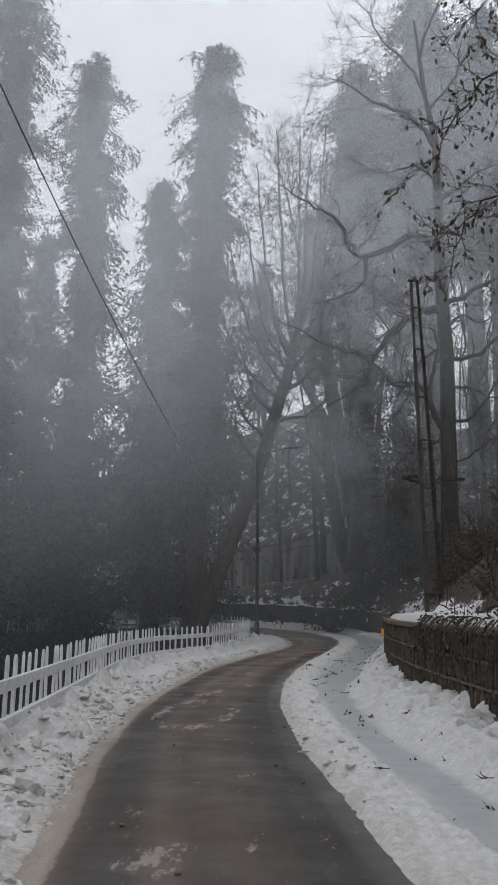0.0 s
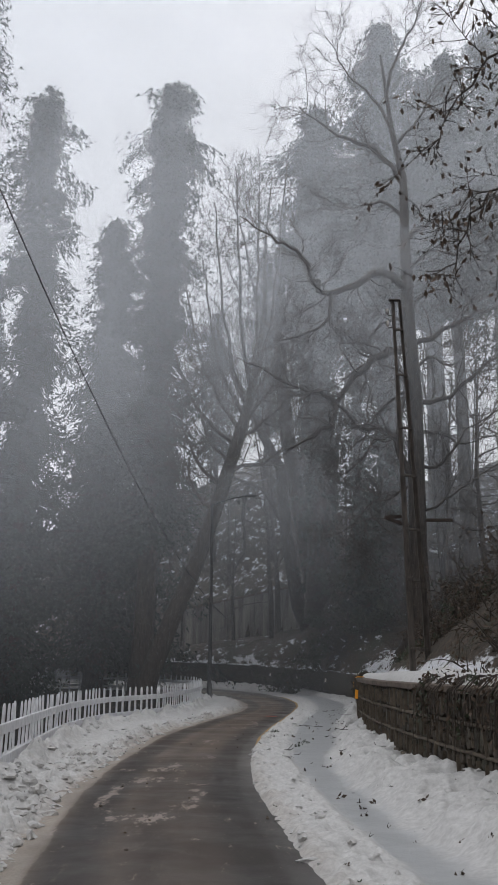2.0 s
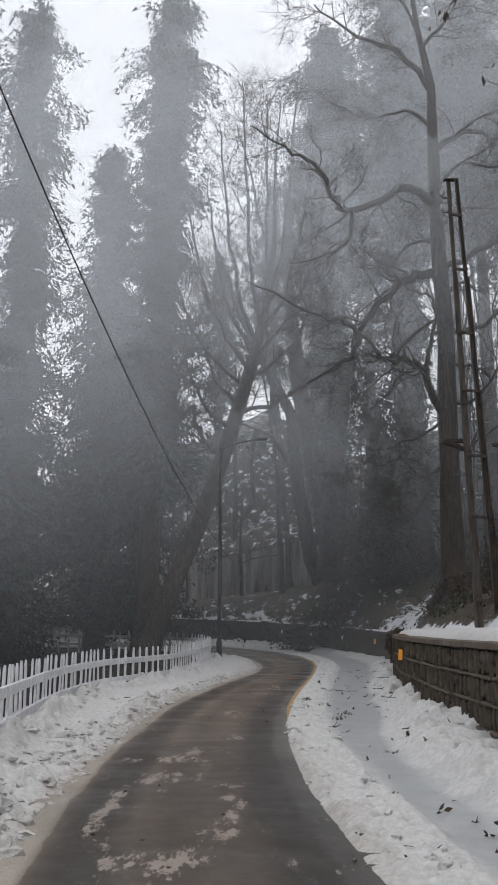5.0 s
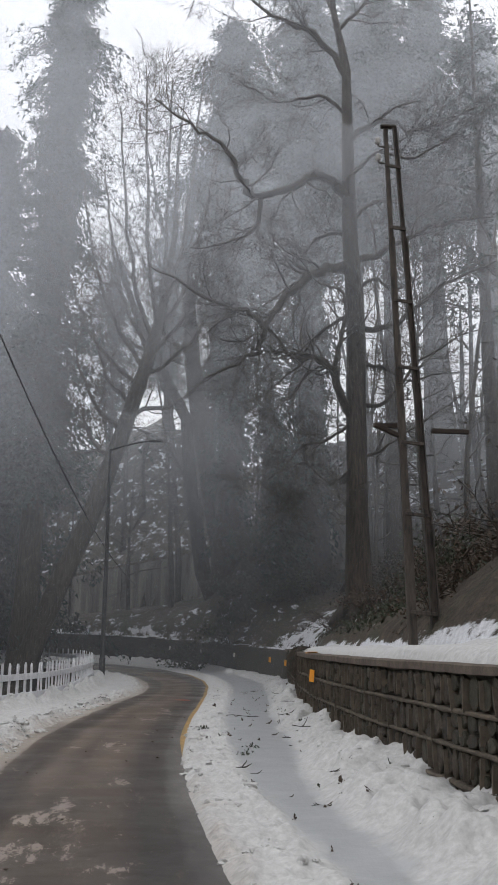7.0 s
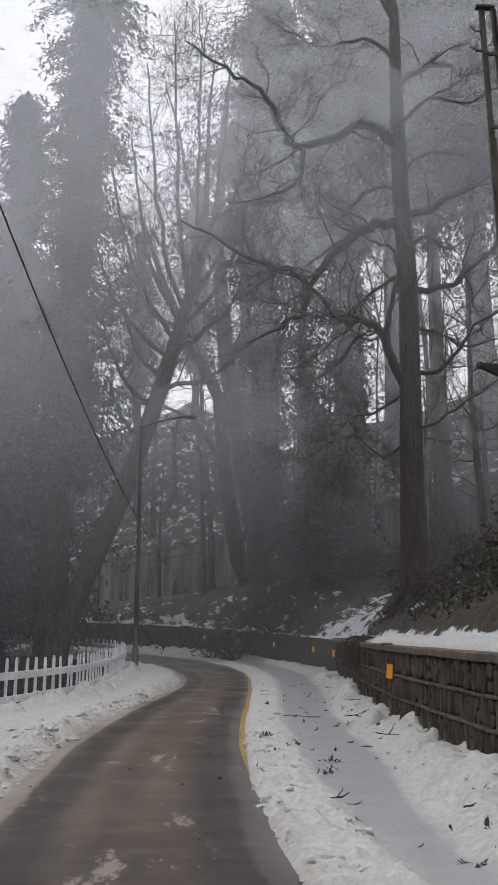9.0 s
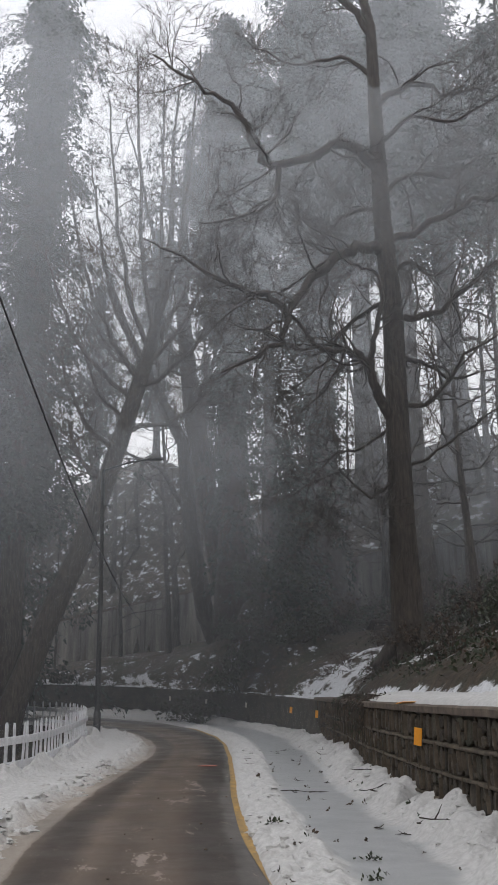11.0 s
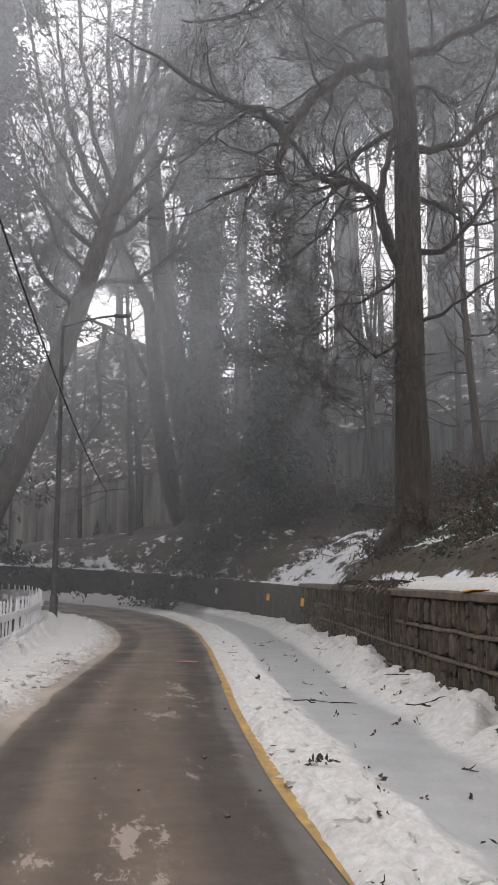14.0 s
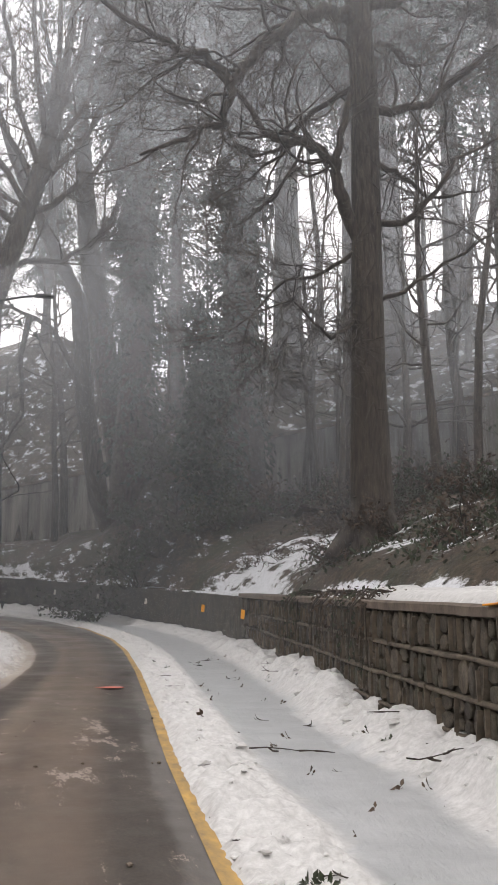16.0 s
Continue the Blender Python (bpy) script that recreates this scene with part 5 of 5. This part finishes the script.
def build_ivy():
    """Low evergreen creeper over the bank."""
    nrg = np.random.default_rng(17)
    n = 13000
    y = nrg.uniform(12, 50, n)
    x = wall_x(y) + 1.1 + nrg.gamma(2.0, 1.3, n)
    keep = fbm(x, y * 0.5, 1.6, 51) + 0.12 * step(30, 36, y) > 0.03
    x, y = x[keep], y[keep]
    z = terrain_z(x, y) + np.abs(nrg.normal(0, 0.10, len(x)))
    dark = nrg.random(len(x)) < 0.7
    for name, sel, mat, label in (("ivy_cover", dark, LEAF, "low dark green creeper covering the bank"), ("dead_leaf_cover", ~dark, DRY, "withered brown leaves strewn over the bank")):
        v, f = leaf_arrays(np.stack([x[sel], y[sel], z[sel]], -1), nrg, 0.12, -0.2)
        tagged(new(name, from_arrays(name, v, f, mat, smooth=False)), label, "undergrowth", kind="stuff")


def build_vines():
    rng, nrg = random.Random(3), np.random.default_rng(3)
    for k, y in enumerate((12.2, 12.8, 13.5, 14.2, 14.8, 15.4, 16.0, 16.6, 17.5, 18.1, 18.6, 35.6, 36.4, 37.2, 38.5, 41.0)):
        x, z = float(wall_x(y)), float(road_z(y)) + WALL_H
        vine = thing("hanging_vine", (x, y, z), "leafy creeper trailing over the wall coping", "vine", "wall creepers")
        paths, cs = [], []
        for _ in range(7):
            dy = rng.uniform(-0.5, 0.5)
            pts = [Vector((0.35, dy, 0.05)), Vector((0.05, dy + rng.uniform(-0.1, 0.1), 0.09)), Vector((-0.12, dy + rng.uniform(-0.15, 0.15), -0.1)), Vector((-0.13, dy + rng.uniform(-0.2, 0.2), -rng.uniform(0.3, 0.8)))]
            paths.append((pts, [0.012, 0.01, 0.008, 0.004]))
            for _ in range(16):
                t = rng.uniform(0, 2.99)
                i = int(t)
                cs.append(pts[i].lerp(pts[i + 1], t - i) + Vector((rng.gauss(0, 0.05), rng.gauss(0, 0.08), rng.gauss(0, 0.05))))
        part("stem", tube_mesh("stem", paths, BARK, 4), vine)
        tagged(part("foliage", from_arrays("foliage", *leaf_arrays(cs, nrg, 0.075, 0.8), LEAF if k % 3 == 0 else DRY, smooth=False), vine), kind="stuff")


def build_overhang():
    """A tree on the bank whose leafy twigs hang over the path."""
    rng, nrg = random.Random(15), np.random.default_rng(15)
    x, y = 7.2, 19.0
    at = (x, y, float(terrain_z(x, y)))
    trunk = [([Vector((x, y, at[2] - 0.4)), Vector((x - 0.2, y, at[2] + 3)), Vector((x - 0.5, y, at[2] + 7)), Vector((x - 0.4, y, at[2] + 12))], [0.3, 0.24, 0.18, 0.08])]
    br = []
    for c in ([(6.9, 19, 9.5), (5.9, 18.6, 12.0), (5.0, 18.2, 13.0), (3.8, 18.0, 13.0), (3.0, 18, 12.2), (2.6, 18, 11.2)], [(6.8, 19, 11), (6.0, 18.4, 13.8), (5.1, 18, 15.0), (4.0, 17.8, 15.0), (3.3, 17.8, 14.0)],
              [(6.7, 19, 9), (5.7, 18.6, 10.2), (4.9, 18.2, 10.8), (3.9, 18, 10.6), (3.1, 18, 10.0), (2.75, 18, 9.0)], [(6.7, 19, 8), (5.9, 18.8, 9.0), (5.1, 18.6, 9.4), (4.3, 18.4, 8.7)]):
        limb(br, c, 0.045, 0.008, rng, 22, 1, 1.2, 1.0, 0.35)
    tree = tree_from("leafy_tree", at, trunk, br, BARK, "bank tree with drooping twigs of withered leaves")
    thin = [p for p in br if p[2] < 9]
    tagged(part("twig_work", tube_mesh("twig_work", [([q - Vector(at) for q in p[0]], p[1]) for p in thin], BARK, 3), tree), kind="stuff")
    cs = [p[0][k] - Vector(at) + Vector((rng.gauss(0, 0.04), rng.gauss(0, 0.04), rng.gauss(0, 0.04))) for p in thin for k in range(2, len(p[0])) if rng.random() < 0.8]
    tagged(part("foliage", from_arrays("foliage", *leaf_arrays(cs, nrg, 0.13, 1.6), DRY, smooth=False), tree, "withered hanging leaves"), kind="stuff")


def right_surface(y, u):
    x = float(road_r(y)) + 0.02 + u * (float(wall_x(y)) + 0.1 - float(road_r(y)))
    return x, float(road_z(y)) + float(right_height(np.array([u]), np.array([x]), np.array([y]))[0])


def build_litter():
    rng, nrg = random.Random(31), np.random.default_rng(31)
    twigs, leaves = [], []
    for k in range(5):
        paths = []
        grow(paths, (0, 0, 0.012), (1, 0, 0.02), 0.34, 0.007, 1, rng, 0.25, -0.02, 0.8, (1, 3))
        for p, _, _ in paths:
            for q in p:
                q.z = max(0.006, q.z * 0.5)
        twigs.append(tube_mesh("fallen_twig", [(p, r) for p, r, _ in paths], BARK, 4))
        v, f = leaf_arrays(nrg.normal(0, 0.035, (5, 3)) * [1, 1, 0.25] + [0, 0, 0.03], nrg, 0.085)
        v[:, 2] = np.clip(v[:, 2], 0.004, None)
        leaves.append(from_arrays("fallen_leaf", v, f, DRY if k < 4 else LEAF, smooth=False))
    for k in range(150):
        y, u = rng.uniform(7, 46), rng.uniform(0.03, 0.95)
        x, z = right_surface(y, u)
        twig = rng.random() < 0.45
        ob = new("fallen_twig" if twig else "fallen_leaf", rng.choice(twigs if twig else leaves))
        tagged(ob, "dark bare twig lying on the snow" if twig else "withered dead leaves lying on the snow", "twig" if twig else "leaf", "litter on the snow")
        ob.matrix_basis = pose(x, y, z - 0.004, 0, 0, rng.uniform(0, 360)) @ Matrix.Scale(rng.uniform(0.35, 0.95), 4)
    for y, u, s in ((28.7, 0.13, 1.6), (26.5, 0.42, 1.5), (25.5, 0.36, 1.3)):
        x, z = right_surface(y, u)
        cs = nrg.normal(0, 0.038, (30, 3)) * [1.4, 1, 0.25] + [0, 0, 0.035]
        v, f = leaf_arrays(cs, nrg, 0.05)
        v[:, 2] = np.clip(v[:, 2], 0.003, None)
        ob = new("fallen_sprig", from_arrays("fallen_sprig", v, f, LEAF, smooth=False))
        tagged(ob, "broken green leafy sprig lying on the snow", "sprig", "litter on the snow", "stuff").location = (x, y, z)
    for y, u, s in ((31.8, 0.80, 0.5), (33.4, 0.45, 0.8), (27.4, 0.80, 0.6)):
        x, z = right_surface(y, u)
        paths = []
        grow(paths, (-s / 2, 0, 0.03), (1, 0.1, 0.0), s * 0.8, 0.008, 1, rng, 0.3, 0.0, 0.7, (2, 4))
        for p, _, _ in paths:
            for q in p:
                q.z = max(0.01, q.z)
        ob = new("fallen_branch", tube_mesh("fallen_branch", [(p, r) for p, r, _ in paths], BARK, 5))
        tagged(ob, "thin broken branch lying across the icy path", "branch", "litter on the snow").location = (x, y, z)
    # scraps on the asphalt
    bm = bmesh.new()
    bmesh.ops.create_icosphere(bm, subdivisions=2, radius=0.5)
    for v in bm.verts:
        v.co = Vector((v.co.x * rng.uniform(0.8, 1.1), v.co.y * 0.5 * rng.uniform(0.8, 1.1), v.co.z * 0.05))
    ob = tagged(new("litter_scrap", from_bm("litter_scrap", bm, RUST)), "flattened red scrap lying on the asphalt", "litter")
    ob.matrix_basis = pose(0.5, 39.5, float(road_z(39.5)) + 0.03, 4.6, 0, 10) @ Matrix.Scale(0.45, 4)
    for k in range(40):
        y, u = rng.uniform(6.5, 36), rng.random()
        x = float(road_l(y)) * (1 - u) + float(road_r(y)) * u
        bm = bmesh.new()
        bmesh.ops.create_icosphere(bm, subdivisions=1, radius=rng.uniform(0.008, 0.024))
        for v in bm.verts:
            v.co = Vector((v.co.x * rng.uniform(0.7, 1.4), v.co.y * rng.uniform(0.7, 1.4), v.co.z * 0.6))
        ob = tagged(new("pebble", from_bm("pebble", bm, COPING)), "small brown stone chip on the wet asphalt", "pebble", "stone chips on the road")
        ob.location = (x, y, float(road_z(y)) + 0.02)


def build_clods():
    """Broken lumps of old snow thrown up by the plough."""
    nrg = np.random.default_rng(9)
    bm = bmesh.new()
    bmesh.ops.create_icosphere(bm, subdivisions=2, radius=1.0)
    bv = np.array([v.co[:] for v in bm.verts])
    bf = np.array([[v.index for v in f.verts] for f in bm.faces])
    bm.free()
    for side in (0, 1):
        vs, fs, base, dirt = [], [], 0, []
        for k in range(1100 if side == 0 else 450):
            y = nrg.uniform(6, 44) if k % 2 else nrg.uniform(8, 30)
            if side == 0:
                w = float(road_l(y) - fence_x(y))
                d = w - abs(nrg.normal(0.34, 0.2)) if nrg.random() < 0.3 else abs(nrg.normal(0.42, 0.22))
                d = float(np.clip(d, 0.1, w))
                x = float(road_l(y)) - d
                z = float(road_z(y)) + float(left_height(np.array([d / w]), np.array([x]), np.array([y]))[0])
                near = 1 - d / w
            else:
                u = float(nrg.uniform(0.72, 0.98)) if nrg.random() < 0.55 else float(nrg.uniform(0.02, 0.26))
                x, z = right_surface(y, u)
                near = 0.3 * (u < 0.3)
            r = float(np.clip(nrg.lognormal(-3.3, 0.5), 0.015, 0.085) * (1.0 if side == 0 else 0.75))
            q = bv * (1 + 0.3 * np.sin(bv[:, [1, 2, 0]] * nrg.uniform(2, 6, 3) + nrg.uniform(0, 6, 3)) + nrg.normal(0, 0.2, (len(bv), 1))) * nrg.uniform(0.6, 1.5, 3) * [1, 1, 0.6]
            vs.append(q * r + [x, y, z - r * 0.1])
            fs.append(bf + base)
            dirt.append(np.full(len(q), 0.02 + 0.5 * near * nrg.random()))
            base += len(q)
        dirt = np.concatenate(dirt)
        ob = new("snow_clods", from_arrays("snow_clods", np.concatenate(vs), np.concatenate(fs), SNOW, {"dirt": dirt, "ice": dirt * 0}, smooth=False))
        tagged(ob, "broken clods of old snow beside the road", "snow", kind="stuff")


# ---- mist sheets ----
def build_mist_sheets():
    """Wide, thin translucent sheets, one behind another, standing in for the haze."""
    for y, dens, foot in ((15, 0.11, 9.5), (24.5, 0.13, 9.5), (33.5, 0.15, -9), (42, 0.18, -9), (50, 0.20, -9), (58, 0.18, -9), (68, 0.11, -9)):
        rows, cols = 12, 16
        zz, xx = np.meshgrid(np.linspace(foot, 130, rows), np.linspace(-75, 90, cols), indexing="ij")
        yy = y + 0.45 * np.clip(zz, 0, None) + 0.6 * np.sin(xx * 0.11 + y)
        bank = tagged(new("mist_sheet", from_arrays("mist_sheet", np.stack([xx, yy, zz], -1).reshape(-1, 3), grid_faces(rows, cols)[:, ::-1], make_fog_sheet(dens))),
               "thin translucent sheet standing in for pale mountain mist", "mist", "mist banks", "stuff")
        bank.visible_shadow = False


build_wall()
build_reflectors()
build_fence()
build_lamp()
build_pylon()
build_sign()
build_cable()
build_big_tree()
build_leaning_tree()
build_forked_tree()
build_conifers()
build_added_firs()
build_slope_trees()
build_shrubs()
build_ivy()
build_vines()
build_overhang()
build_litter()
build_clods()
build_mist_sheets()
